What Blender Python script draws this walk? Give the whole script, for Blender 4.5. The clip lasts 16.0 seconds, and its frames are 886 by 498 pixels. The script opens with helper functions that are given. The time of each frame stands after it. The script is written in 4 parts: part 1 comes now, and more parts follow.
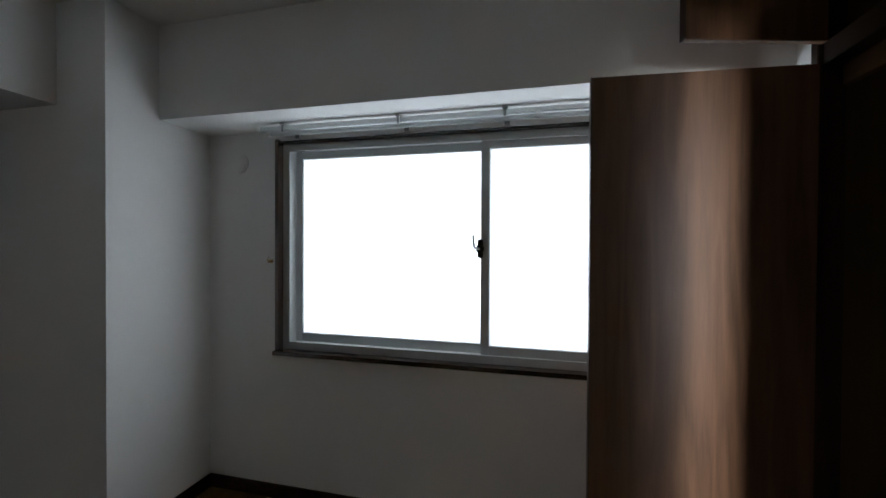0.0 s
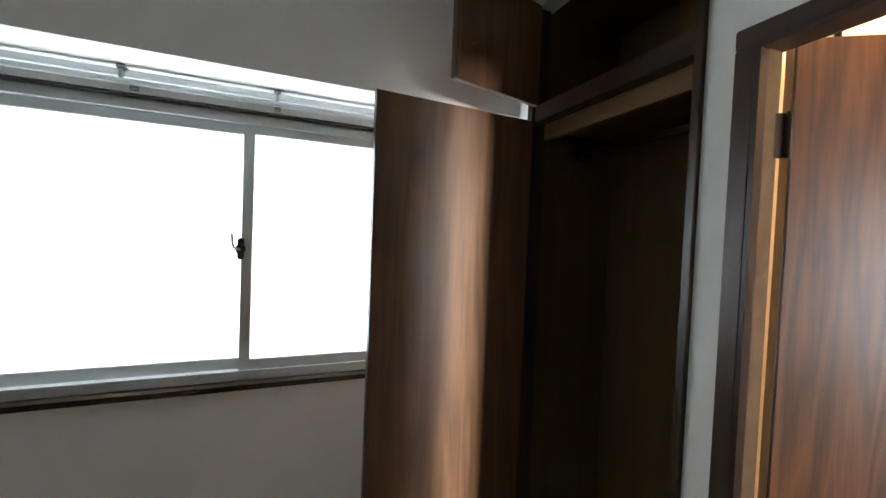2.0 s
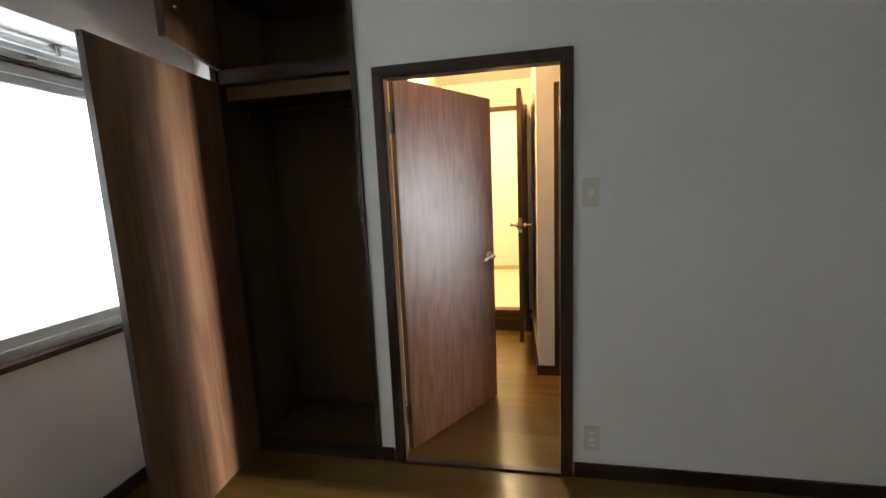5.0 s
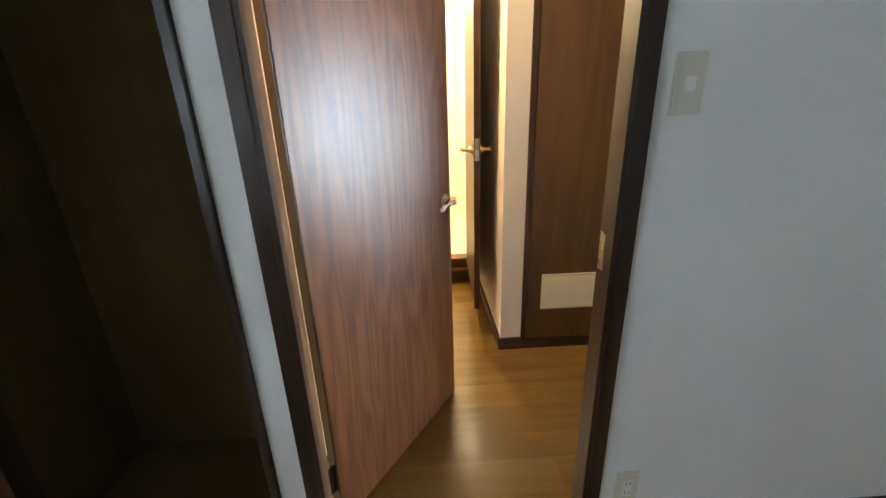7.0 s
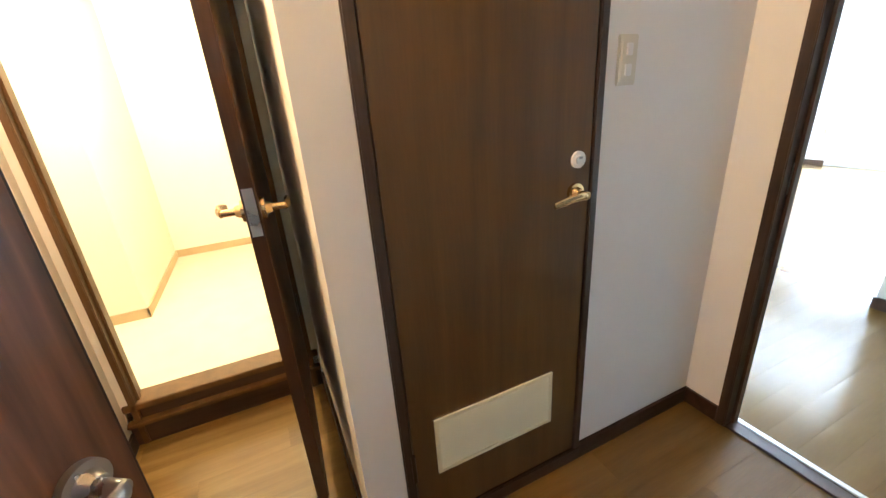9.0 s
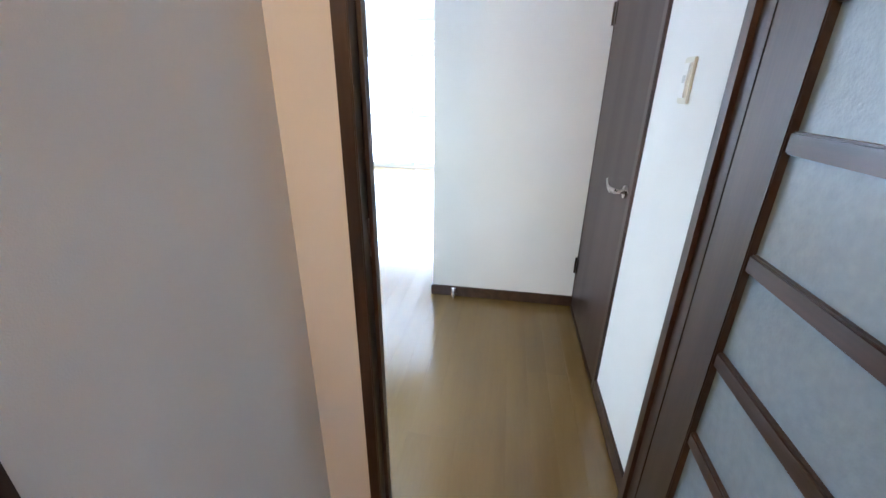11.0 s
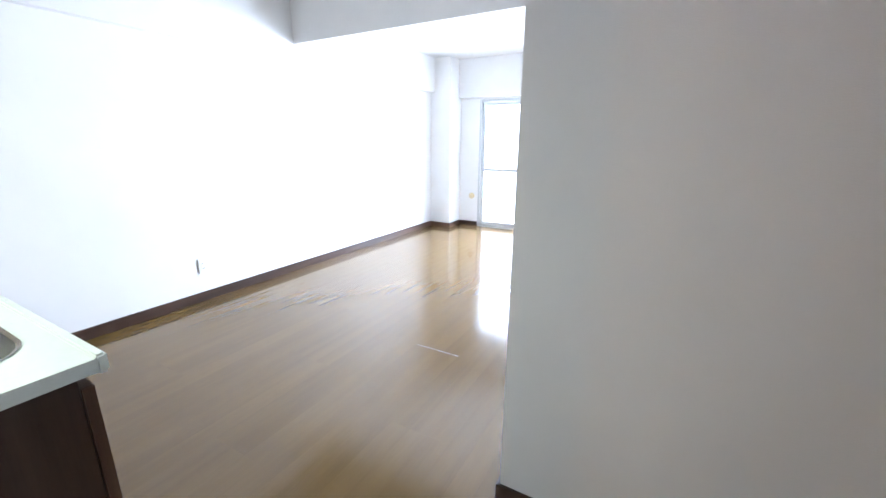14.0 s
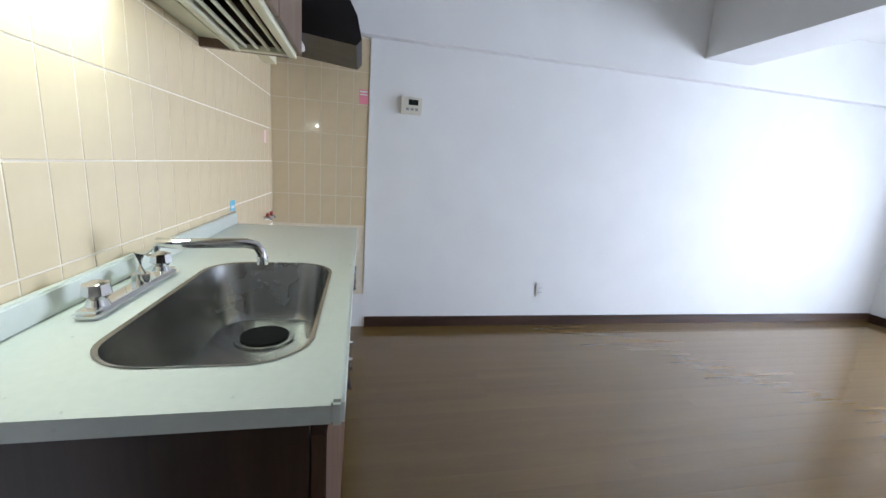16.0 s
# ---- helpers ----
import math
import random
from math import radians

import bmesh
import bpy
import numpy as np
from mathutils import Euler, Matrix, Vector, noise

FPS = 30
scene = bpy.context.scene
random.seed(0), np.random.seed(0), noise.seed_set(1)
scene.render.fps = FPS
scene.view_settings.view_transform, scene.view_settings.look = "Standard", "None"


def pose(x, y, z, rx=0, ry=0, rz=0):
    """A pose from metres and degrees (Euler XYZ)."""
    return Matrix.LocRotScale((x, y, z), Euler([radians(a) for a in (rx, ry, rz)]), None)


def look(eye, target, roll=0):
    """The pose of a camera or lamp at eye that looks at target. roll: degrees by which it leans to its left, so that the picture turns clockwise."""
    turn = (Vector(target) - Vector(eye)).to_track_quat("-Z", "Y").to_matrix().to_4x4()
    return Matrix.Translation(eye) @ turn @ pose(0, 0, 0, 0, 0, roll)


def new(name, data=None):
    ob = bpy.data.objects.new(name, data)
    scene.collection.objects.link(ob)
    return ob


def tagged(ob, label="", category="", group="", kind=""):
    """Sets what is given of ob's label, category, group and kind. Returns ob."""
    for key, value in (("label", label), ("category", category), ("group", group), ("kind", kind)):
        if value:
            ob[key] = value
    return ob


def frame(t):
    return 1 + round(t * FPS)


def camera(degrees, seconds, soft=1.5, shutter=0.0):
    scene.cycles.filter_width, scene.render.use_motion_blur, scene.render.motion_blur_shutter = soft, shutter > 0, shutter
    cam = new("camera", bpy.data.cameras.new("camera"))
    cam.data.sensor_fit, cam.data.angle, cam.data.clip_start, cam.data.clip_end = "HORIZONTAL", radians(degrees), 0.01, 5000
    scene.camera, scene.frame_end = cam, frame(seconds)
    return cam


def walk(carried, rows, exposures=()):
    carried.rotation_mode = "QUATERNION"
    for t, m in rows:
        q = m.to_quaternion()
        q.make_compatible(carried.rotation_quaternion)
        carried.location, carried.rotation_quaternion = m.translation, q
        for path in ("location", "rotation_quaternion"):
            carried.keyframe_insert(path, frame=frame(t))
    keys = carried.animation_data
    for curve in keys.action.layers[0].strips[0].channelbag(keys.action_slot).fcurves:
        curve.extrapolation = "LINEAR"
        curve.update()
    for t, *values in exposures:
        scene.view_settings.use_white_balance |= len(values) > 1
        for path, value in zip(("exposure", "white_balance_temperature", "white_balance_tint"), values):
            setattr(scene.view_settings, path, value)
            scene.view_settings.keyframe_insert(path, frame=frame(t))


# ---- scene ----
cam = camera(96.6, 16.0)
PATH = [
    (0, (-0.835, -0.625, 1.383), (-1.304, 1.319, 1.362), 0.3),
    (0.5, (-0.94, -0.594, 1.363), (-0.78, 1.4, 1.379), -0.9),
    (1, (-0.92, -0.596, 1.392), (-0.469, 1.35, 1.308), -0.2),
    (1.5, (-0.88, -0.58, 1.392), (-0.261, 1.317, 1.262), 0.0),
    (2, (-0.955, -0.57, 1.446), (-0.193, 1.278, 1.388), 2.3),
    (2.5, (-1.054, -0.614, 1.453), (-0.072, 1.127, 1.409), 0.0),
    (3, (-1.262, -0.622, 1.449), (-0.019, 0.944, 1.408), -0.7),
    (3.5, (-1.501, -0.56, 1.437), (0.048, 0.705, 1.396), -4.3),
    (4, (-1.688, -0.625, 1.388), (0.044, 0.366, 1.251), -1.0),
    (4.5, (-1.79, -0.688, 1.377), (0.088, -0.037, 1.156), -0.3),
    (4.7, (-1.812, -0.664, 1.373), (0.119, -0.187, 1.168), -0.8),
    (6.8, (-1.022, -0.358, 1.299), (0.874, -0.346, 0.664), -3.7),
    (7, (-0.872, -0.358, 1.305), (1.011, -0.439, 0.637), -1.8),
    (7.5, (-0.523, -0.394, 1.301), (1.356, -0.483, 0.623), 0.1),
    (8, (-0.237, -0.436, 1.308), (1.626, -0.634, 0.608), -2.2),
    (8.5, (0.031, -0.522, 1.31), (1.798, -1.13, 0.597), -2.5),
    (9, (0.216, -0.666, 1.316), (1.922, -1.426, 0.601), -4.2),
    (9.5, (0.38, -0.779, 1.314), (1.898, -1.902, 0.652), -4.7),
    (10, (0.518, -0.93, 1.339), (1.594, -2.442, 0.594), -4.7),
    (10.2, (0.537, -1.001, 1.329), (1.403, -2.614, 0.524), -3.3),
    (12.3, (0.568, -1.996, 1.364), (0.389, -3.892, 0.753), 0.0),
    (12.5, (0.559, -2.111, 1.363), (0.317, -3.989, 0.721), 0.5),
    (13, (0.577, -2.296, 1.363), (0.302, -4.188, 0.775), 1.2),
    (13.5, (0.572, -2.473, 1.342), (0.85, -4.347, 0.694), 0.0),
    (14, (0.62, -2.616, 1.256), (1.565, -4.301, 0.738), 0.4),
    (14.5, (0.675, -2.704, 1.246), (1.99, -4.148, 0.816), 0.3),
    (15, (0.748, -2.79, 1.232), (2.248, -4.049, 0.825), 3.8),
    (15.5, (0.88, -2.832, 1.197), (2.616, -3.718, 0.751), 3.3),
    (16, (1.006, -2.901, 1.189), (2.919, -3.316, 0.783), 4.2),
]
walk(cam, [(t, look(eye, target, roll)) for t, eye, target, roll in PATH],
     [(0, -1.85, 6200, 11), (0.5, -1.3, 6200, 11), (1, -0.8, 6300, 11), (2, -0.6, 6400, 8), (3.5, -0.6, 6700, 8), (4.5, -0.85, 6700, 9), (6.8, -0.25, 6000, 6), (7.5, -0.2, 5700, 5), (8, -0.3, 5500, 6), (8.5, -0.3, 5300, 5), (9, -0.2, 5200, 5), (9.5, -0.3, 4900, 4), (10, -0.4, 4750, 5), (10.2, -0.45, 4750, 6), (12.5, -1.2, 5400, 15), (13, -1.45, 5250, 14), (13.5, -1.5, 5250, 14), (14, -1.6, 5350, 15), (14.5, -2.05, 5500, 16), (15, -2.3, 5450, 16), (15.5, -2.45, 5450, 16), (16, -2.75, 5450, 15)])

# ---- world and lights ----
world = bpy.data.worlds.new("world")
scene.world = world
world.use_nodes = True
sky = world.node_tree.nodes.new("ShaderNodeTexSky")
sky.sky_type, sky.sun_disc, sky.sun_elevation, sky.sun_rotation = "NISHITA", False, radians(45), radians(180)
world.node_tree.nodes["Background"].inputs["Strength"].default_value = 0.08
world.node_tree.links.new(sky.outputs[0], world.node_tree.nodes["Background"].inputs["Color"])


def area_lamp(name, eye, target, sx, sy, watts, colour=(1, 1, 1), spread=180):
    d = bpy.data.lights.new(name, "AREA")
    d.spread = radians(spread)
    d.shape, d.size, d.size_y, d.energy, d.color = "RECTANGLE", sx, sy, watts, colour
    ob = new(name, d)
    ob.matrix_world = look(eye, target)
    return ob


def point_lamp(name, at, radius, watts, colour):
    d = bpy.data.lights.new(name, "POINT")
    d.shadow_soft_size, d.energy, d.color = radius, watts, colour
    ob = new(name, d)
    ob.location = at
    return ob


area_lamp("daylight_bedroom_window", (-1.13, 1.47, 1.37), (-1.13, 0, 1.37), 2.1, 1.1, 75, (0.93, 0.97, 1.0))
area_lamp("daylight_balcony_window", (2.17, -8.42, 1.0), (2.17, 0, 1.0), 1.9, 1.85, 950, (0.95, 0.98, 1.0), 122)
# added narrow lamp with no known source: throws the pale streak on the closet door
area_lamp("closet_streak_lamp", (-0.31, -8.45, 1.75), (-0.31, 0, 1.75), 0.10, 0.65, 2600, (1.0, 0.97, 0.92))
point_lamp("hall_bulb", (1.0, -0.14, 2.16), 0.05, 82, (1.0, 0.50, 0.165))
point_lamp("washroom_bulb", (2.62, -0.25, 2.25), 0.08, 190, (1.0, 0.74, 0.40))
area_lamp("kitchen_tube_light", (1.78, -2.39, 1.535), (1.78, -2.392, 0), 0.6, 0.04, 26, (0.93, 1.0, 0.78))


# ---- materials ----
def material(name, colour, rough=0.5, metal=0.0, vary=0.06, scale=6.0, bump=0.0, bump_scale=200.0, spec=0.5, stretch=(1, 1, 1), coat=0.0):
    m = bpy.data.materials.new(name)
    m.use_nodes = True
    nt = m.node_tree
    bs = nt.nodes["Principled BSDF"]
    bs.inputs["Metallic"].default_value = metal
    bs.inputs["Specular IOR Level"].default_value = spec
    bs.inputs["Coat Weight"].default_value = coat
    tc = nt.nodes.new("ShaderNodeTexCoord")
    mp = nt.nodes.new("ShaderNodeMapping")
    mp.inputs["Scale"].default_value = stretch
    nt.links.new(tc.outputs["Object"], mp.inputs[0])
    nz = nt.nodes.new("ShaderNodeTexNoise")
    nz.inputs["Scale"].default_value, nz.inputs["Detail"].default_value = scale, 6
    nt.links.new(mp.outputs[0], nz.inputs["Vector"])
    rp = nt.nodes.new("ShaderNodeValToRGB")
    rp.color_ramp.elements[0].position, rp.color_ramp.elements[1].position = 0.3, 0.7
    rp.color_ramp.elements[0].color = (*[c * (1 - vary) for c in colour], 1)
    rp.color_ramp.elements[1].color = (*[min(1, c * (1 + vary)) for c in colour], 1)
    nt.links.new(nz.outputs["Fac"], rp.inputs[0])
    nt.links.new(rp.outputs[0], bs.inputs["Base Color"])
    mr = nt.nodes.new("ShaderNodeMapRange")
    mr.inputs["To Min"].default_value, mr.inputs["To Max"].default_value = max(0, rough - 0.06), min(1, rough + 0.06)
    nt.links.new(nz.outputs["Fac"], mr.inputs["Value"])
    nt.links.new(mr.outputs[0], bs.inputs["Roughness"])
    if bump:
        fine = nt.nodes.new("ShaderNodeTexNoise")
        fine.inputs["Scale"].default_value, fine.inputs["Detail"].default_value = bump_scale, 4
        nt.links.new(mp.outputs[0], fine.inputs["Vector"])
        bp = nt.nodes.new("ShaderNodeBump")
        bp.inputs["Strength"].default_value, bp.inputs["Distance"].default_value = bump, 0.002
        nt.links.new(fine.outputs["Fac"], bp.inputs["Height"])
        nt.links.new(bp.outputs[0], bs.inputs["Normal"])
    return m


def wood(name, dark, light, rough=0.4, axis=2, grain=28.0, figure=1.6, per_piece=0.0, spec=0.5, coat=0.0, relief=0.10, coat_rough=0.24):
    """Straight grain with cathedral figure, drawn out along one axis."""
    m = bpy.data.materials.new(name)
    m.use_nodes = True
    nt = m.node_tree
    bs = nt.nodes["Principled BSDF"]
    bs.inputs["Specular IOR Level"].default_value = spec
    bs.inputs["Coat Weight"].default_value, bs.inputs["Coat Roughness"].default_value = coat, coat_rough
    tc = nt.nodes.new("ShaderNodeTexCoord")
    info = nt.nodes.new("ShaderNodeObjectInfo")
    add = nt.nodes.new("ShaderNodeVectorMath")
    add.operation = "MULTIPLY_ADD"
    add.inputs[1].default_value = (1, 1, 1)
    cb = nt.nodes.new("ShaderNodeCombineXYZ")
    mul = nt.nodes.new("ShaderNodeMath")
    mul.operation, mul.inputs[1].default_value = "MULTIPLY", 20.0 if per_piece else 0.0
    nt.links.new(info.outputs["Random"], mul.inputs[0])
    for i in range(3):
        nt.links.new(mul.outputs[0], cb.inputs[i])
    nt.links.new(tc.outputs["Object"], add.inputs[0])
    nt.links.new(cb.outputs[0], add.inputs[2])
    mp = nt.nodes.new("ShaderNodeMapping")
    s = [1.0, 1.0, 1.0]
    s[axis] = 0.07
    mp.inputs["Scale"].default_value = s
    nt.links.new(add.outputs[0], mp.inputs[0])
    big = nt.nodes.new("ShaderNodeTexNoise")
    big.inputs["Scale"].default_value, big.inputs["Detail"].default_value = figure * 3, 3
    nt.links.new(mp.outputs[0], big.inputs["Vector"])
    sn = nt.nodes.new("ShaderNodeMath")
    sn.operation, sn.inputs[1].default_value = "MULTIPLY", grain
    nt.links.new(big.outputs["Fac"], sn.inputs[0])
    pp = nt.nodes.new("ShaderNodeMath")
    pp.operation, pp.inputs[1].default_value = "PINGPONG", 1.0
    nt.links.new(sn.outputs[0], pp.inputs[0])
    fine = nt.nodes.new("ShaderNodeTexNoise")
    fine.inputs["Scale"].default_value, fine.inputs["Detail"].default_value = 160, 5
    nt.links.new(mp.outputs[0], fine.inputs["Vector"])
    mix = nt.nodes.new("ShaderNodeMix")
    mix.inputs[0].default_value = 0.55
    nt.links.new(pp.outputs[0], mix.inputs[2])
    nt.links.new(fine.outputs["Fac"], mix.inputs[3])
    rp = nt.nodes.new("ShaderNodeValToRGB")
    rp.color_ramp.elements[0].position, rp.color_ramp.elements[1].position = 0.2, 0.8
    rp.color_ramp.elements[0].color, rp.color_ramp.elements[1].color = (*dark, 1), (*light, 1)
    nt.links.new(mix.outputs[0], rp.inputs[0])
    hsv = nt.nodes.new("ShaderNodeHueSaturation")
    val = nt.nodes.new("ShaderNodeMapRange")
    val.inputs["To Min"].default_value, val.inputs["To Max"].default_value = 1 - per_piece, 1 + per_piece
    nt.links.new(info.outputs["Random"], val.inputs["Value"])
    nt.links.new(val.outputs[0], hsv.inputs["Value"])
    nt.links.new(rp.outputs[0], hsv.inputs["Color"])
    nt.links.new(hsv.outputs[0], bs.inputs["Base Color"])
    mr = nt.nodes.new("ShaderNodeMapRange")
    mr.inputs["To Min"].default_value, mr.inputs["To Max"].default_value = max(0.02, rough - 0.05), rough + 0.08
    nt.links.new(big.outputs["Fac"], mr.inputs["Value"])
    nt.links.new(mr.outputs[0], bs.inputs["Roughness"])
    bp = nt.nodes.new("ShaderNodeBump")
    bp.inputs["Strength"].default_value, bp.inputs["Distance"].default_value = relief, 0.001
    nt.links.new(fine.outputs["Fac"], bp.inputs["Height"])
    nt.links.new(bp.outputs[0], bs.inputs["Normal"])
    return m


def frosted(name, tint):
    """Patterned white glass that scatters the daylight behind it."""
    m = bpy.data.materials.new(name)
    m.use_nodes = True
    nt = m.node_tree
    out = nt.nodes["Material Output"]
    nt.nodes.remove(nt.nodes["Principled BSDF"])
    tr = nt.nodes.new("ShaderNodeBsdfTranslucent")
    tr.inputs["Color"].default_value = (*tint, 1)
    gl = nt.nodes.new("ShaderNodeBsdfGlossy")
    gl.inputs["Roughness"].default_value = 0.25
    mx = nt.nodes.new("ShaderNodeMixShader")
    mx.inputs[0].default_value = 0.05
    nt.links.new(tr.outputs[0], mx.inputs[1])
    nt.links.new(gl.outputs[0], mx.inputs[2])
    nt.links.new(mx.outputs[0], out.inputs["Surface"])
    return m


def glowing(name, colour, strength):
    m = bpy.data.materials.new(name)
    m.use_nodes = True
    bs = m.node_tree.nodes["Principled BSDF"]
    bs.inputs["Base Color"].default_value = (0.8, 0.8, 0.78, 1)
    bs.inputs["Emission Color"].default_value = (*colour, 1)
    bs.inputs["Emission Strength"].default_value = strength
    return m


M_WALL = material("wallpaper_white", (0.80, 0.80, 0.785), 0.85, vary=0.025, scale=3, bump=0.35, bump_scale=420, spec=0.25)
M_CEIL = material("ceiling_paper", (0.80, 0.80, 0.78), 0.9, vary=0.02, scale=2, bump=0.3, bump_scale=350, spec=0.2)
M_CREAM = material("washroom_paper", (0.78, 0.74, 0.64), 0.8, vary=0.02, scale=3, bump=0.25, bump_scale=400, spec=0.25)
M_TRIM = wood("dark_brown_trim", (0.020, 0.010, 0.006), (0.055, 0.028, 0.018), 0.32, 2, 14)
M_TRIM_Y = wood("dark_brown_trim_long", (0.020, 0.010, 0.006), (0.055, 0.028, 0.018), 0.32, 1, 14)
M_TRIM_X = wood("dark_brown_trim_cross", (0.020, 0.010, 0.006), (0.055, 0.028, 0.018), 0.32, 0, 14)
M_TRIM_GLOSS = wood("lacquered_window_trim", (0.020, 0.010, 0.006), (0.050, 0.026, 0.017), 0.16, 0, 14, spec=0.8, coat=1.0, coat_rough=0.10)
M_DOOR = wood("rosewood_veneer", (0.084, 0.027, 0.010), (0.225, 0.087, 0.034), 0.34, 2, 22, 2.4, spec=0.5, coat=0.45, coat_rough=0.30)
M_DOOR_PLAIN = wood("brown_veneer", (0.066, 0.032, 0.007), (0.106, 0.053, 0.013), 0.42, 2, 10, 2.0)
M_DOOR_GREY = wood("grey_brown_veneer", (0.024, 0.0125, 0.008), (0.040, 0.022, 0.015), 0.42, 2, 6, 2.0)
M_CLOSET = wood("closet_veneer", (0.085, 0.038, 0.016), (0.165, 0.082, 0.040), 0.45, 2, 14, 2.2)
M_CLOSET_IN = wood("closet_lining_ply", (0.082, 0.052, 0.015), (0.118, 0.076, 0.025), 0.6, 2, 6, 2.0)
M_SHELF = wood("bare_pine", (0.13, 0.068, 0.026), (0.20, 0.11, 0.045), 0.55, 1, 9, 2.0)
M_FLOOR = wood("floor_board", (0.108, 0.065, 0.019), (0.128, 0.079, 0.024), 0.12, 1, 5, 2.2, per_piece=0.025, relief=0.008, spec=0.6)
M_FLOOR_HALL = wood("hall_floor_board", (0.104, 0.060, 0.014), (0.148, 0.087, 0.023), 0.22, 1, 8, 2.2, per_piece=0.09, relief=0.04)
M_SUBFLOOR = material("floor_joint", (0.05, 0.03, 0.014), 0.6)
M_ALU = material("aluminium", (0.62, 0.64, 0.65), 0.38, 0.85, vary=0.04, scale=30, bump=0.05)
M_ALU_WHITE = material("anodised_window_frame", (0.50, 0.52, 0.52), 0.42, 0.3, vary=0.03, scale=20)
M_STEEL = material("brushed_steel", (0.40, 0.40, 0.385), 0.26, 1.0, vary=0.03, scale=5, bump=0.03, bump_scale=900, stretch=(0.05, 1, 1))
M_CHROME = material("chrome", (0.80, 0.80, 0.80), 0.08, 1.0, vary=0.02)
M_BRASS = material("aged_brass", (0.66, 0.50, 0.26), 0.22, 1.0, vary=0.08, scale=25)
M_NICKEL = material("satin_nickel", (0.55, 0.52, 0.48), 0.28, 1.0, vary=0.06, scale=25)
M_HINGE = material("hinge_bronze", (0.07, 0.055, 0.045), 0.4, 0.9, vary=0.1, scale=30)
M_PLASTIC = material("ivory_plastic", (0.66, 0.64, 0.54), 0.35, vary=0.02)
M_PLASTIC_W = material("white_plastic", (0.78, 0.78, 0.76), 0.35, vary=0.02)
M_GREY_P = material("grey_plastic", (0.30, 0.31, 0.31), 0.4, vary=0.04)
M_PILOT = material("pale_grey_plastic", (0.50, 0.51, 0.50), 0.4, vary=0.04)
M_BLACK = material("black_plastic", (0.012, 0.012, 0.013), 0.35, vary=0.1)
M_RUBBER = material("black_rubber", (0.010, 0.010, 0.010), 0.8, vary=0.1, spec=0.2)
M_BLACK_METAL = material("black_enamel", (0.007, 0.006, 0.006), 0.35, vary=0.15, scale=14, spec=0.3)
M_VENT = material("cream_louvre", (0.70, 0.66, 0.46), 0.45, vary=0.03)
M_TOP = material("counter_laminate", (0.66, 0.69, 0.62), 0.30, vary=0.025, scale=60)
M_CAB = wood("dark_cabinet_veneer", (0.022, 0.012, 0.008), (0.05, 0.028, 0.018), 0.38, 2, 8)
M_CAB_FRONT = wood("cabinet_front_veneer", (0.045, 0.022, 0.012), (0.085, 0.045, 0.026), 0.36, 2, 8)
M_CAB_WALL = wood("wall_cabinet_veneer", (0.10, 0.065, 0.042), (0.16, 0.105, 0.070), 0.4, 2, 8)
M_TILE = material("glazed_beige_tile", (0.65, 0.535, 0.345), 0.12, vary=0.05, scale=9, bump=0.03, bump_scale=20, coat=0.4)
M_GROUT = material("tile_grout", (0.70, 0.63, 0.50), 0.85, vary=0.05, scale=40)
M_SHELL = material("cabinet_shell", (0.62, 0.60, 0.44), 0.4, vary=0.03)
M_GLASS_BED = frosted("frosted_glass", (0.95, 0.97, 0.98))
M_GLASS_LDK = frosted("figured_glass", (0.96, 0.98, 1.0))
M_PANE = material("pebbled_glass", (0.26, 0.34, 0.40), 0.20, vary=0.06, scale=60, bump=0.3, bump_scale=160)
M_BULB = glowing("lit_globe", (1.0, 0.80, 0.50), 40)
M_TUBE = glowing("lit_tube", (0.95, 1.0, 0.82), 20)
M_BLUE = material("blue_print", (0.10, 0.38, 0.55), 0.5)
M_PINK = material("pink_print", (0.75, 0.25, 0.33), 0.5)
M_RED = material("red_knob", (0.35, 0.05, 0.03), 0.4)
M_LCD = material("dark_display", (0.015, 0.018, 0.018), 0.15)


# ---- mesh helpers ----
def box(bm, x0, x1, y0, y1, z0, z1):
    x0, x1, y0, y1, z0, z1 = min(x0, x1), max(x0, x1), min(y0, y1), max(y0, y1), min(z0, z1), max(z0, z1)
    v = [bm.verts.new(p) for p in ((x0, y0, z0), (x1, y0, z0), (x1, y1, z0), (x0, y1, z0), (x0, y0, z1), (x1, y0, z1), (x1, y1, z1), (x0, y1, z1))]
    for f in ((0, 3, 2, 1), (4, 5, 6, 7), (0, 1, 5, 4), (1, 2, 6, 5), (2, 3, 7, 6), (3, 0, 4, 7)):
        bm.faces.new([v[i] for i in f])


def boxes(*rows, bevel=0.0):
    bm = bmesh.new()
    for r in rows:
        box(bm, *r)
    if bevel:
        bmesh.ops.bevel(bm, geom=bm.edges[:], offset=bevel, segments=2, affect="EDGES", clamp_overlap=True)
    return bm


def disc(bm, centre, axis, r, depth, n=28, r2=None):
    z = Vector(axis).normalized()
    m = Matrix.Translation(Vector(centre) + z * depth / 2) @ z.to_track_quat("Z", "Y").to_matrix().to_4x4()
    bmesh.ops.create_cone(bm, cap_ends=True, segments=n, radius1=r, radius2=r if r2 is None else r2, depth=depth, matrix=m)


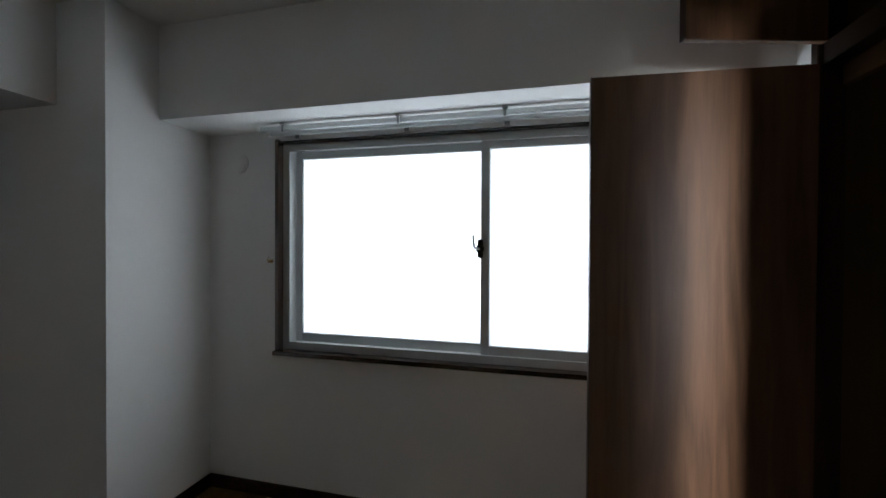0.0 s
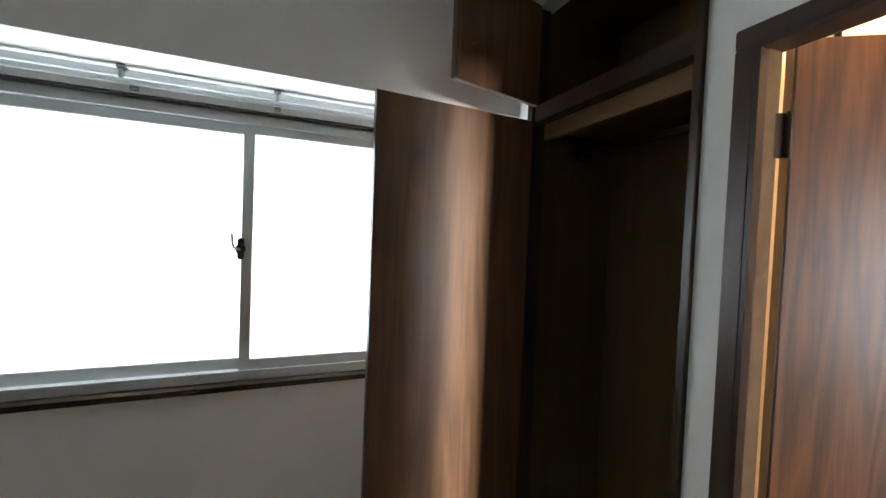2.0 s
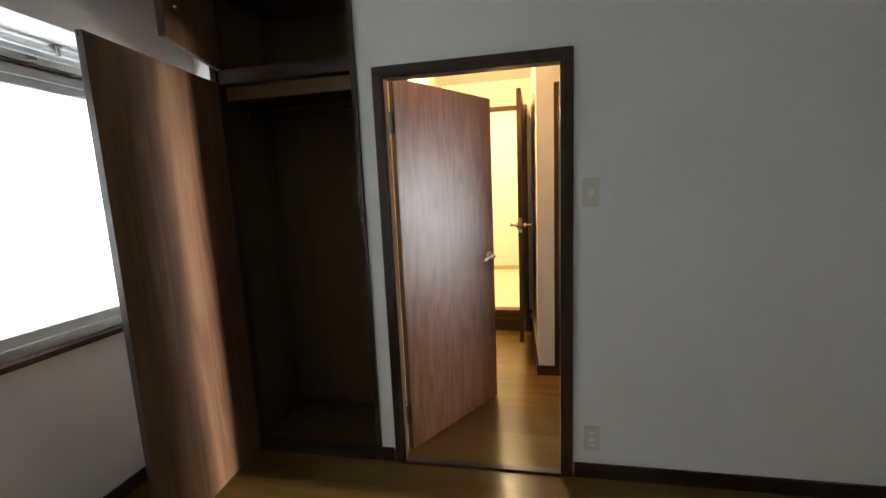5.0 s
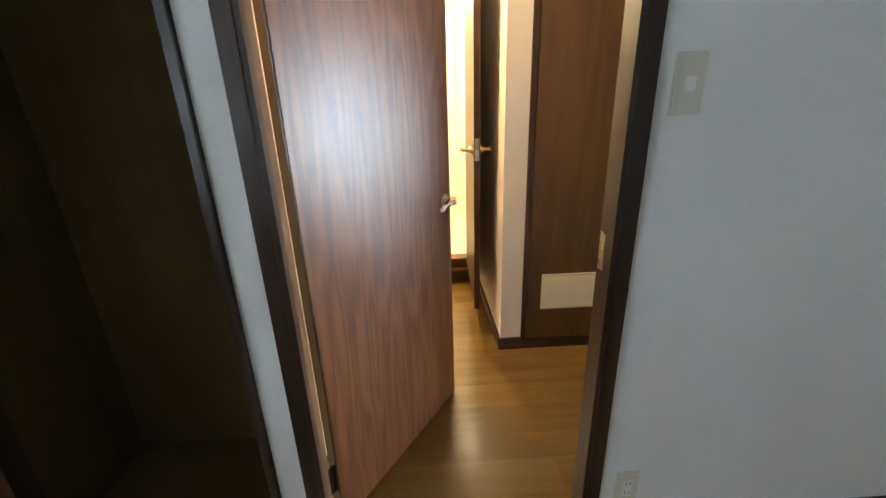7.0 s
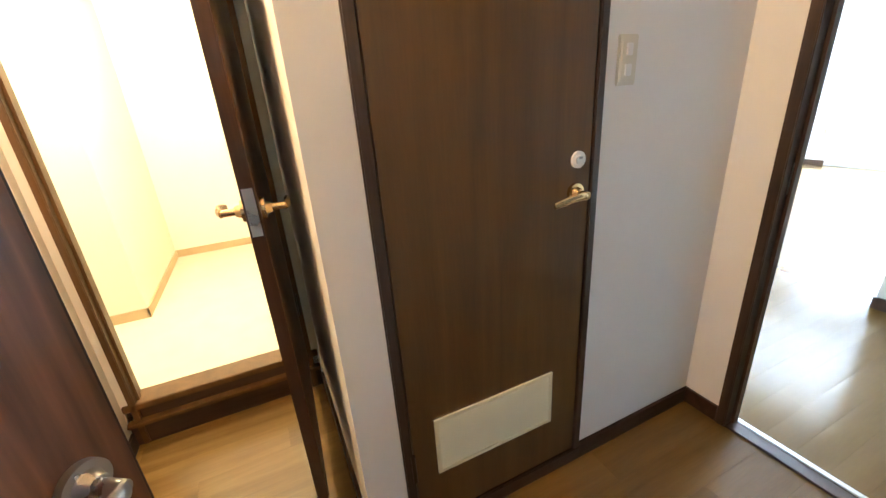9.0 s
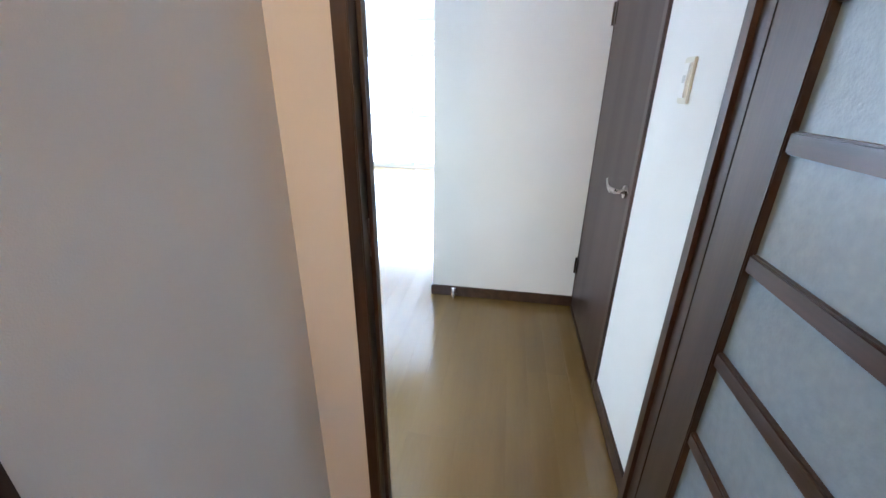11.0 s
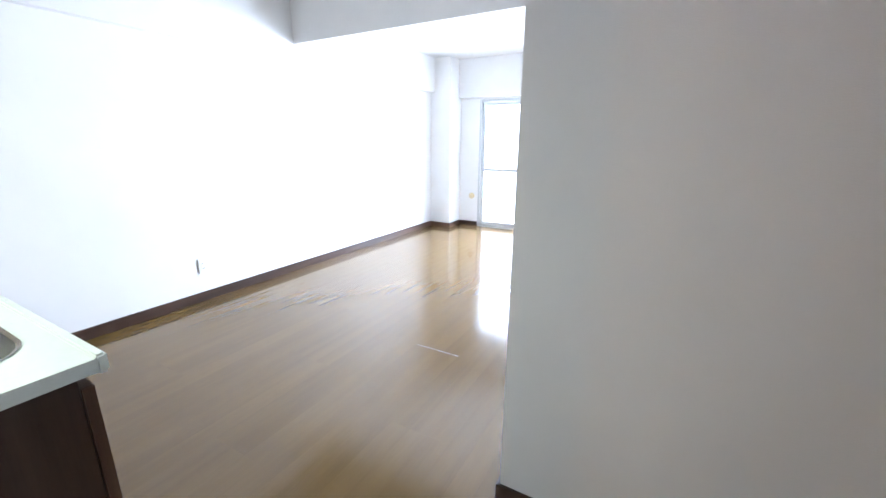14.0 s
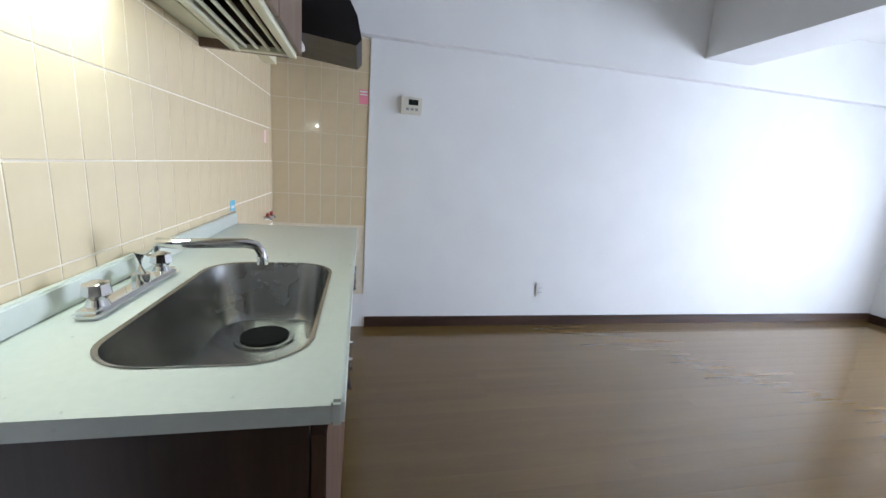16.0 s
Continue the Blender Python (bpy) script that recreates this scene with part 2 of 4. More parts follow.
def tube(bm, pts, r, n=12, flat=1.0):
    """A round or flattened bar along points; r may be one radius for each point."""
    pts = [Vector(p) for p in pts]
    rings = []
    for i, p in enumerate(pts):
        d = (pts[min(i + 1, len(pts) - 1)] - pts[max(i - 1, 0)]).normalized()
        u = d.cross(Vector((0, 0, 1)))
        if u.length < 1e-4:
            u = Vector((1, 0, 0))
        u.normalize()
        w = u.cross(d).normalized()
        rr = r[i] if isinstance(r, (list, tuple)) else r
        rings.append([bm.verts.new(p + u * math.cos(a) * rr * flat + w * math.sin(a) * rr) for a in (2 * math.pi * k / n for k in range(n))])
    for a, b in zip(rings, rings[1:]):
        for k in range(n):
            bm.faces.new((a[k], a[(k + 1) % n], b[(k + 1) % n], b[k]))
    bm.faces.new(rings[0][::-1])
    bm.faces.new(rings[-1])


def mesh_of(name, bm, mat, smooth=False):
    me = bpy.data.meshes.new(name)
    bmesh.ops.recalc_face_normals(bm, faces=bm.faces[:])
    bm.to_mesh(me)
    bm.free()
    me.materials.append(mat)
    if smooth:
        for p in me.polygons:
            p.use_smooth = True
        me.set_sharp_from_angle(angle=radians(40))
    return me


def part(name, bm, mat, parent, label="", smooth=False):
    ob = new(name, mesh_of(name, bm, mat, smooth))
    ob.parent = parent
    return tagged(ob, label)


def structure(name, bm, mat, label="", category=""):
    return tagged(new(name, mesh_of(name, bm, mat)), label, category, kind="structure")


def thing(name, m, label, category, group=""):
    ob = new(name)
    ob.matrix_world = m
    ob.empty_display_size = 0.1
    return tagged(ob, label, category, group)


# ---- structure: bedroom ----
structure("floor_bedroom", boxes((-3.5, 0.0, -3.1, 1.3, -0.10, -0.012)), M_SUBFLOOR, "dark boarded bedroom floor", "floor")
structure("ceiling_bedroom", boxes((-3.5, 0.5, -3.1, 1.4, 2.45, 2.55)), M_CEIL, "white papered bedroom ceiling", "ceiling")
structure("wall_bedroom_north", boxes((-3.5, -2.20, 1.25, 1.40, 0, 2.45), (-0.02, 0.5, 1.25, 1.40, 0, 2.45), (-2.20, -0.02, 1.25, 1.40, 0, 0.80), (-2.20, -0.02, 1.25, 1.40, 1.93, 2.45)), M_WALL, "white papered window wall", "wall")
structure("wall_bedroom_east", boxes((0, 0.075, 0.84, 1.25, 0, 2.45), (0, 0.075, -0.014, 0.12, 0, 2.45), (0, 0.075, -0.813, -0.014, 1.91, 2.45), (0, 0.075, -2.1495, -0.813, 0, 2.45), (-0.06, -0.0405, -3.1, -2.1495, 0, 2.45), (-0.0405, 0, -2.1495, -2.13, 0, 2.45), (0, 0.075, 0.12, 0.84, 2.40, 2.45)), M_WALL, "white papered wall with doorway and closet", "wall")
# slit added in this unseen wall to shape the streak on the closet door
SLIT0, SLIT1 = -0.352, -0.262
structure("wall_bedroom_south", boxes((-3.5, SLIT0, -3.1, -3.0, 0, 2.45), (SLIT1, 0.0, -3.1, -3.0, 0, 2.45), (SLIT0, SLIT1, -3.1, -3.0, 1.83, 2.45)), M_WALL, "white papered unseen back wall with an added light slit", "wall")
structure("wall_bedroom_west", boxes((-3.5, -3.4, -3.0, 1.25, 0, 2.45)), M_WALL, "white papered side wall", "wall")
structure("beam_bedroom", boxes((-2.65, -0.0005, 0.94, 1.2495, 1.99, 2.4495)), M_WALL, "white papered beam over the window", "beam")
structure("pillar_bedroom", boxes((-3.3995, -2.65, 0.69, 1.2495, 0, 2.4495)), M_WALL, "white papered corner pillar", "pillar")
structure("beam_bedroom_west", boxes((-3.3995, -2.93, -2.9995, 0.6895, 2.0, 2.4495)), M_WALL, "white papered side beam", "beam")
structure("closet_lining", boxes((0.46, 0.50, 0.06, 0.90, 0, 2.45), (0.075, 0.46, 0.84, 0.90, 0, 2.45), (0.075, 0.46, 0.12, 0.124, 0, 2.40), (0.075, 0.46, 0.124, 0.84, 2.40, 2.45), (0.02, 0.46, 0.124, 0.84, 0, 0.035)), M_CLOSET_IN, "brown plywood closet lining", "closet")


def casing(name, axis, a0, a1, z1, d0, d1, w, label, sill=0.0, mats=(M_TRIM, M_TRIM_Y)):
    """A door frame in a wall: a runs along the wall, d through it."""
    rows = [(a0 - w, a0, z1, 0), (a1, a1 + w, z1, 0)]
    th = tagged(new(name), label, "door frame", kind="structure")

    def row(a, b, lo, hi):
        return (d0, d1, a, b, lo, hi) if axis == "y" else (a, b, d0, d1, lo, hi)
    part("jamb", boxes(row(a0 - w, a0, 0, z1), bevel=0.003), mats[0], th)
    part("jamb", boxes(row(a1, a1 + w, 0, z1), bevel=0.003), mats[0], th)
    part("head", boxes(row(a0 - w, a1 + w, z1, z1 + w), bevel=0.003), mats[1], th)
    m = (d0 + d1) / 2

    def stop(a, b, lo, hi):
        return (m - 0.022, m + 0.006, a, b, lo, hi) if axis == "y" else (a, b, m - 0.022, m + 0.006, lo, hi)
    part("door_stop", boxes(stop(a0, a0 + 0.011, 0, z1), stop(a1 - 0.011, a1, 0, z1), stop(a0 + 0.011, a1 - 0.011, z1 - 0.011, z1)), mats[0], th)
    if sill:
        part("threshold", boxes(row(a0, a1, -0.01, sill), bevel=0.003), mats[1], th)
    return th


D_BED = casing("door_frame_bedroom", "y", -0.805, -0.02, 1.892, -0.016, 0.026, 0.044, "dark brown door frame round the bedroom doorway", 0.012)
part("jamb_lining", boxes((0.0265, 0.077, -0.855, -0.805, 0, 1.892), (0.0265, 0.077, -0.805, -0.016, 1.892, 1.94)), M_TRIM, D_BED)
part("hinge_lining", boxes((0.0265, 0.077, -0.0215, -0.0142, 0, 1.892)), M_SHELF, D_BED, "pale wood jamb lining")
part("strike_plate", boxes((0.044, 0.070, -0.8055, -0.8035, 0.90, 1.0)), M_NICKEL, D_BED)
# closet front frame
cf = tagged(new("closet_frame"), "dark brown frame of the closet", "closet frame", kind="structure")
part("jamb", boxes((-0.014, 0.06, 0.10, 0.124, 0, 2.4), bevel=0.002), M_TRIM, cf)
part("jamb", boxes((-0.014, 0.06, 0.812, 0.845, 0, 2.4), bevel=0.002), M_TRIM, cf)
part("sill", boxes((-0.012, 0.06, 0.124, 0.812, 0, 0.04), bevel=0.002), M_TRIM_Y, cf)
part("rail", boxes((0.0, 0.05, 0.124, 0.812, 1.935, 2.0), bevel=0.002), M_TRIM_Y, cf)
part("shelf_front", boxes((0.05, 0.075, 0.124, 0.84, 1.868, 1.932), bevel=0.002), M_SHELF, cf, "bare pine rail")
part("shelf_board", boxes((0.075, 0.46, 0.124, 0.84, 1.915, 1.935)), M_CLOSET_IN, cf)
rod = thing("closet_rod", pose(0.26, 0.48, 1.83), "thin steel hanging rod inside the dark closet", "rod")
bm = bmesh.new()
tube(bm, [(0, -0.355, 0), (0, 0.355, 0)], 0.011)
part("bar", bm, M_HINGE, rod, smooth=True)
for s in (-1, 1):
    bm = bmesh.new()
    disc(bm, (0, s * 0.345, 0), (0, s, 0), 0.026, 0.012)
    part("flange", bm, M_NICKEL, rod, smooth=True)

# bedroom window
win = tagged(new("window_1"), "wide aluminium sliding window with frosted glass", "window", kind="structure")
part("casing", boxes((-2.217, -2.195, 1.232, 1.30, 0.785, 1.945), (-0.025, -0.002, 1.232, 1.30, 0.785, 1.945), bevel=0.002), M_TRIM_GLOSS, win, "dark brown side casing")
part("sill", boxes((-2.222, -0.002, 1.215, 1.31, 0.785, 0.808), bevel=0.003), M_TRIM_GLOSS, win, "dark brown window sill")
part("head", boxes((-2.195, -0.025, 1.240, 1.31, 1.926, 1.936), bevel=0.002), M_TRIM_GLOSS, win, "dark brown window head")
part("outer_frame", boxes((-2.195, -2.155, 1.275, 1.385, 0.808, 1.925), (-0.065, -0.025, 1.275, 1.385, 0.808, 1.925), (-2.155, -0.065, 1.275, 1.385, 0.808, 0.838), (-2.155, -0.065, 1.275, 1.385, 1.895, 1.925), (-2.155, -0.065, 1.268, 1.278, 0.812, 0.85), (-2.155, -0.065, 1.268, 1.278, 1.885, 1.921)), M_ALU_WHITE, win)


def sash(x0, x1, y, parent, z0=0.842, z1=1.893, w=0.042, glass=M_GLASS_BED, t=0.026, mid=None):
    s = part("sash", boxes((x0, x0 + w, y, y + t, z0, z1), (x1 - w, x1, y, y + t, z0, z1), (x0 + w, x1 - w, y, y + t, z0, z0 + w * 1.15), (x0 + w, x1 - w, y, y + t, z1 - w, z1), bevel=0.003), M_ALU_WHITE, parent)
    if mid:
        part("mid_rail", boxes((x0 + w, x1 - w, y, y + t, mid - 0.02, mid + 0.02), bevel=0.003), M_ALU_WHITE, s)
    lo = [(z0 + w * 1.15, mid - 0.02), (mid + 0.02, z1 - w)] if mid else [(z0 + w * 1.15, z1 - w)]
    for a, b in lo:
        g = part("pane", boxes((x0 + w, x1 - w, y + t / 2 - 0.002, y + t / 2 + 0.002, a, b)), glass, s, "white frosted glass")
        g.visible_shadow = glass is M_GLASS_BED
    return s


sash(-2.150, -1.062, 1.325, win)
front = sash(-1.108, -0.068, 1.292, win)
bm = boxes((-1.122, -1.096, 1.280, 1.292, 1.32, 1.41), bevel=0.004)
disc(bm, (-1.109, 1.280, 1.365), (0, -1, 0), 0.02, 0.016)
lt = part("latch", bm, M_BLACK, win, "dark crescent latch", smooth=True)
bm = bmesh.new()
tube(bm, [(-1.109, 1.268, 1.362), (-1.134, 1.262, 1.37), (-1.140, 1.262, 1.40), (-1.140, 1.262, 1.43)], 0.006)
part("lever", bm, M_ALU, lt, smooth=True)

# double curtain rail under the beam
rail = thing("curtain_rail", pose(-1.1, 1.17, 1.965), "double white metal curtain rail under the beam", "curtain rail")
for y in (-0.045, 0.03):
    part("track", boxes((-1.12, 1.08, y - 0.011, y + 0.011, -0.012, 0.012), bevel=0.003), M_ALU, rail)
    for sx in (-1.125, 1.085):
        part("end_cap", boxes((sx - 0.012, sx + 0.012, y - 0.013, y + 0.013, -0.014, 0.014), bevel=0.003), M_PLASTIC_W, rail)
for x in (-0.98, -0.37, 0.12, 0.62):
    part("bracket", boxes((x - 0.012, x + 0.012, -0.07, 0.078, 0.012, 0.020), (x - 0.012, x + 0.012, 0.060, 0.078, -0.02, 0.012), (x - 0.006, x + 0.006, -0.066, -0.056, -0.02, 0.012)), M_GREY_P, rail)


def switch(name, m, label, keys=((0, 0),), mat=M_PLASTIC, key=(0.024, 0.030)):
    """A wall plate, lying in the x-z plane and facing -y."""
    t = thing(name, m, label, "wall switch")
    part("plate", boxes((-0.035, 0.035, -0.008, 0, -0.062, 0.062), bevel=0.003), mat, t)
    part("inner_plate", boxes((-0.024, 0.024, -0.0095, -0.0075, -0.05, 0.05)), mat, t)
    for x, z in keys:
        part("rocker", boxes((x - key[0] / 2, x + key[0] / 2, -0.014, -0.009, z - key[1] / 2, z + key[1] / 2), bevel=0.002), M_PLASTIC_W, t)
    return t


def outlet(name, m, label, mat=M_PLASTIC):
    t = thing(name, m, label, "wall outlet")
    part("plate", boxes((-0.035, 0.035, -0.008, 0, -0.060, 0.060), bevel=0.003), mat, t)
    part("insert", boxes((-0.014, 0.014, -0.011, -0.007, -0.036, 0.036), bevel=0.001), M_PLASTIC_W, t)
    for z in (-0.018, 0.018):
        part("slot", boxes((-0.007, -0.005, -0.0118, -0.0105, z - 0.005, z + 0.005), (0.005, 0.007, -0.0118, -0.0105, z - 0.005, z + 0.005)), M_BLACK, t)
    return t


FACE_W, FACE_E, FACE_N, FACE_S = -90, 90, 180, 0
switch("light_switch", pose(0, -0.921, 1.34, 0, 0, FACE_W), "ivory wall switch beside the bedroom door")
outlet("wall_outlet", pose(0, -0.935, 0.20, 0, 0, FACE_W), "ivory wall outlet low beside the bedroom door")
bm = bmesh.new()
disc(bm, (0, 0, 0), (0, -1, 0), 0.055, 0.012)
vc = thing("vent_cover", pose(-2.45, 1.25, 1.83), "round white vent cover on the window wall", "vent cover")
part("rim", bm, M_PLASTIC_W, vc, smooth=True)
bm = bmesh.new()
disc(bm, (0, -0.012, 0), (0, -1, 0), 0.040, 0.008)
part("cap", bm, M_PLASTIC_W, vc, smooth=True)


hk = thing("curtain_hook", pose(-2.238, 1.228, 1.29), "small brass curtain hook on the window casing", "hook")
bm = bmesh.new()
disc(bm, (0, 0.006, 0), (0, -1, 0), 0.012, 0.006, 16)
tube(bm, [(0, 0, 0), (0, -0.018, -0.004), (0, -0.026, 0.010), (0, -0.020, 0.024)], [0.005, 0.005, 0.005, 0.004])
part("hook", bm, M_BRASS, hk, smooth=True)


# ---- doors ----
def lever(parent, x, y, z, side, toward, mat, length=0.115, name="handle"):
    """A lever on a leaf lying along x; side is -1 or 1 in y, toward the way the lever points along x."""
    bm = bmesh.new()
    disc(bm, (x, y, z), (0, side, 0), 0.026, 0.010)
    disc(bm, (x, y + side * 0.010, z), (0, side, 0), 0.017, 0.014, r2=0.012)
    tube(bm, [(x, y + side * 0.018, z), (x, y + side * 0.054, z)], 0.009)
    q = [(0, 0.054, 0), (0.012, 0.060, 0.002), (0.035, 0.062, 0.004), (0.065, 0.060, 0.000), (0.092, 0.060, -0.006), (length, 0.056, -0.010)]
    tube(bm, [(x + toward * a, y + side * b, z + c) for a, b, c in q], [0.011, 0.012, 0.011, 0.010, 0.011, 0.008], flat=0.55)
    return part(name, bm, mat, parent, smooth=True)


def hinge(parent, x, y, z, side=-1):
    bm = boxes((x - 0.028, x + 0.028, y - 0.003, y + 0.003, z - 0.05, z + 0.05))
    disc(bm, (x, y + side * 0.006, z - 0.052), (0, 0, 1), 0.007, 0.104, 12)
    return part("hinge", bm, M_HINGE, parent)


def leaf(name, m, w, h, mat, label, t=0.035, z0=0.0):
    """A door leaf hinged at its local origin, running along +x, its face at -y."""
    d = thing(name, m, label, "door")
    part("panel", boxes((0, w, 0, t, z0, h), bevel=0.002), mat, d)
    part("edge_band", boxes((w, w + 0.0025, 0.002, t - 0.002, z0, h)), M_TRIM, d)
    return d


def aimed(x, y, z, dx, dy):
    return pose(x, y, z, 0, 0, math.degrees(math.atan2(dy, dx)))


# bedroom door, standing open into the hall
bd = leaf("bedroom_door", aimed(0.085, -0.045, 0.010, 0.618, -0.415), 0.745, 1.905, M_DOOR, "open reddish rosewood-veneer door with lever handle")
lever(bd, 0.690, 0.0, 0.955, -1, -1, M_NICKEL)
lever(bd, 0.690, 0.035, 0.955, 1, -1, M_NICKEL)
hinge(bd, -0.002, 0.012, 1.695)
hinge(bd, -0.002, 0.012, 0.20)
part("hinge_edge", boxes((-0.003, 0.0, 0.002, 0.033, 0.0, 1.905)), M_TRIM, bd)
part("latch_plate", boxes((0.7475, 0.7490, 0.006, 0.029, 0.90, 1.01)), M_NICKEL, bd)

# closet doors, standing open
cd = leaf("closet_door", aimed(-0.0142, 0.800, 0.03, -0.654, -0.045), 0.655, 1.905, M_CLOSET, "open brown veneer closet door beside the window", t=-0.022)
bm = bmesh.new()
disc(bm, (0.61, -0.022, 0.88), (0, -1, 0), 0.008, 0.012)
disc(bm, (0.61, -0.034, 0.88), (0, -1, 0), 0.015, 0.012, r2=0.011)
part("knob", bm, M_NICKEL, cd, smooth=True)
uc = leaf("closet_top_door", aimed(0.00, 0.790, 1.995, -0.405, -0.103), 0.43, 0.40, M_CLOSET, "open brown veneer upper closet door", t=-0.022)
bm = bmesh.new()
disc(bm, (0.36, 0, 0.13), (0, 1, 0), 0.007, 0.010)
disc(bm, (0.36, 0.010, 0.13), (0, 1, 0), 0.012, 0.010, r2=0.009)
part("knob", bm, M_BRASS, uc, "small brass knob", smooth=True)

# added box, never in view: shuts the sky out round the streak lamp's beam
structure("wall_light_box", boxes((-3.5, -3.4, -8.4, -3.1, 0, 2.45), (-3.4, -0.8, -8.4, -8.3, 0, 2.45), (-0.1, -0.041, -8.4, -3.1, 0, 2.45), (-0.8, -0.1, -8.4, -8.3, 2.1, 2.45)), M_WALL, "white papered walls of the added unseen light box", "wall")
structure("ceiling_light_box", boxes((-3.5, -0.041, -8.4, -3.1, 2.45, 2.55)), M_CEIL, "white ceiling of the added unseen light box", "ceiling")
structure("floor_back_room", boxes((-3.5, -0.041, -8.4, -3.1, -0.1, 0.0)), M_FLOOR_HALL, "brown floor of the added unseen light box", "floor")

# ---- structure: hall ----
structure("floor_hall", boxes((0.0, 2.02, -2.25, 0.10, -0.10, -0.012)), M_SUBFLOOR, "brown boarded hall floor", "floor")
structure("ceiling_hall", boxes((0.075, 2.0, -2.15, 0.06, 2.35, 2.45)), M_CEIL, "white papered hall ceiling", "ceiling")
structure("wall_hall_north", boxes((0.075, 2.0, 0.06, 0.119, 0, 2.45)), M_WALL, "white papered hall wall", "wall")
structure("wall_hall_east", boxes((1.055, 1.155, -0.87, -0.75, 0, 2.45), (1.055, 1.155, -2.15, -1.535, 0, 2.45), (1.055, 1.155, -1.535, -0.87, 2.055, 2.45), (1.155, 2.0, -0.85, -0.75, 0, 2.45), (1.14, 1.155, -1.535, -0.87, 0, 2.055)), M_WALL, "white papered hall wall beside the toilet door", "wall")
structure("wall_hall_south", boxes((0.9, 3.9, -2.215, -2.15, 0, 2.65), (-0.04, 0.13, -2.215, -2.15, 0, 2.65), (0.13, 0.9, -2.215, -2.15, 2.0, 2.65)), M_WALL, "white papered wall between hall and kitchen", "wall")
structure("wall_washroom_west", boxes((2.0, 2.08, 0.03, 1.1, 0, 2.45), (2.0, 2.08, -0.9, -0.715, 0, 2.45), (2.0, 2.08, -0.715, 0.03, 2.12, 2.45)), M_WALL, "white papered wall with washroom doorway", "wall")
casing("door_frame_living", "x", 0.150, 0.875, 1.97, -2.235, -2.135, 0.035, "dark brown frame of the living-room doorway", 0.0, (M_TRIM, M_TRIM_X))
part("threshold", boxes((0.15, 0.9, -2.205, -2.145, -0.01, 0.008), bevel=0.002), M_TRIM_X, bpy.data.objects["door_frame_living"])
part("threshold_strip", boxes((0.15, 0.9, -2.228, -2.206, -0.01, 0.010), bevel=0.002), M_ALU, bpy.data.objects["door_frame_living"], "metal threshold strip")
part("strike_plate", boxes((0.8735, 0.8755, -2.20, -2.175, 0.95, 1.05)), M_NICKEL, bpy.data.objects["door_frame_living"])
tf = casing("door_frame_toilet", "y", -1.510, -0.893, 2.035, 1.046, 1.14, 0.028, "dark brown frame of the toilet door", 0.055)
casing("door_frame_washroom", "y", -0.69, 0.005, 2.10, 1.985, 2.095, 0.024, "reddish brown frame of the washroom doorway", 0.0, (M_DOOR_PLAIN, M_DOOR_PLAIN))
ws = tagged(new("washroom_step"), "brown raised step up to the washroom", "step", kind="structure")
part("riser", boxes((1.992, 2.08, -0.74, 0.055, 0, 0.105)), M_TRIM_Y, ws)
part("tread", boxes((1.965, 2.08, -0.74, 0.055, 0.105, 0.125), bevel=0.003), M_DOOR_PLAIN, ws)
part("upper_riser", boxes((2.00, 2.08, -0.74, 0.055, 0.125, 0.175)), M_TRIM_Y, ws)
part("sill", boxes((1.985, 2.10, -0.74, 0.055, 0.175, 0.205), bevel=0.003), M_DOOR_PLAIN, ws)

# toilet door with a louvre
td = leaf("toilet_door", pose(1.052, -0.897, 0.058, 0, 0, -90), 0.609, 1.972, M_DOOR_PLAIN, "closed brown veneer toilet door with cream louvre", t=0.035)
vy = 0.072
lv = part("louvre_frame", boxes((vy, vy + 0.427, -0.006, 0.0, 0.188, 0.200), (vy, vy + 0.427, -0.006, 0.0, 0.381, 0.393), (vy, vy + 0.012, -0.006, 0.0, 0.200, 0.381), (vy + 0.415, vy + 0.427, -0.006, 0.0, 0.200, 0.381), (vy + 0.012, vy + 0.415, -0.0015, -0.0005, 0.200, 0.381)), M_VENT, td, "cream plastic louvre")
for k in range(11):
    z = 0.206 + k * 0.0158
    bm = boxes((vy + 0.012, vy + 0.415, -0.0015, 0.0, z, z + 0.011))
    for v in bm.verts:
        if v.co.z < z + 0.002 and v.co.y < -0.001:
            v.co.y -= 0.006
    part("slat", bm, M_VENT, lv)
lever(td, 0.557, 0.0, 0.985, -1, -1, M_BRASS)
bm = bmesh.new()
disc(bm, (0.562, 0, 1.075), (0, -1, 0), 0.023, 0.008)
disc(bm, (0.562, -0.008, 1.075), (0, -1, 0), 0.013, 0.006)
lk = part("lock_rose", bm, M_PLASTIC_W, td, "white lock indicator", smooth=True)
part("slot", boxes((0.556, 0.568, -0.0148, -0.0135, 1.078, 1.084)), M_GREY_P, lk)
for z in (0.20, 1.75):
    bm = bmesh.new()
    disc(bm, (-0.004, -0.006, z), (0, 0, 1), 0.007, 0.10, 12)
    part("hinge", bm, M_HINGE, td, smooth=True)
switch("hall_switch", pose(1.055, -1.612, 1.375, 0, 0, FACE_W), "white double wall switch beside the toilet door", ((0, 0.026), (0, -0.024)), M_PLASTIC)

# washroom door, standing open against the niche wall
wd = leaf("washroom_door", aimed(1.975, -0.66, 0.2, -0.81, 0.042), 0.80, 1.875, M_DOOR_PLAIN, "open brown veneer washroom door with brass levers", t=0.033)
lever(wd, 0.742, 0.0, 0.90, -1, -1, M_BRASS)
lever(wd, 0.742, 0.033, 0.90, 1, -1, M_BRASS)
part("latch_plate", boxes((0.8025, 0.8042, 0.005, 0.028, 0.85, 0.96)), M_NICKEL, wd)
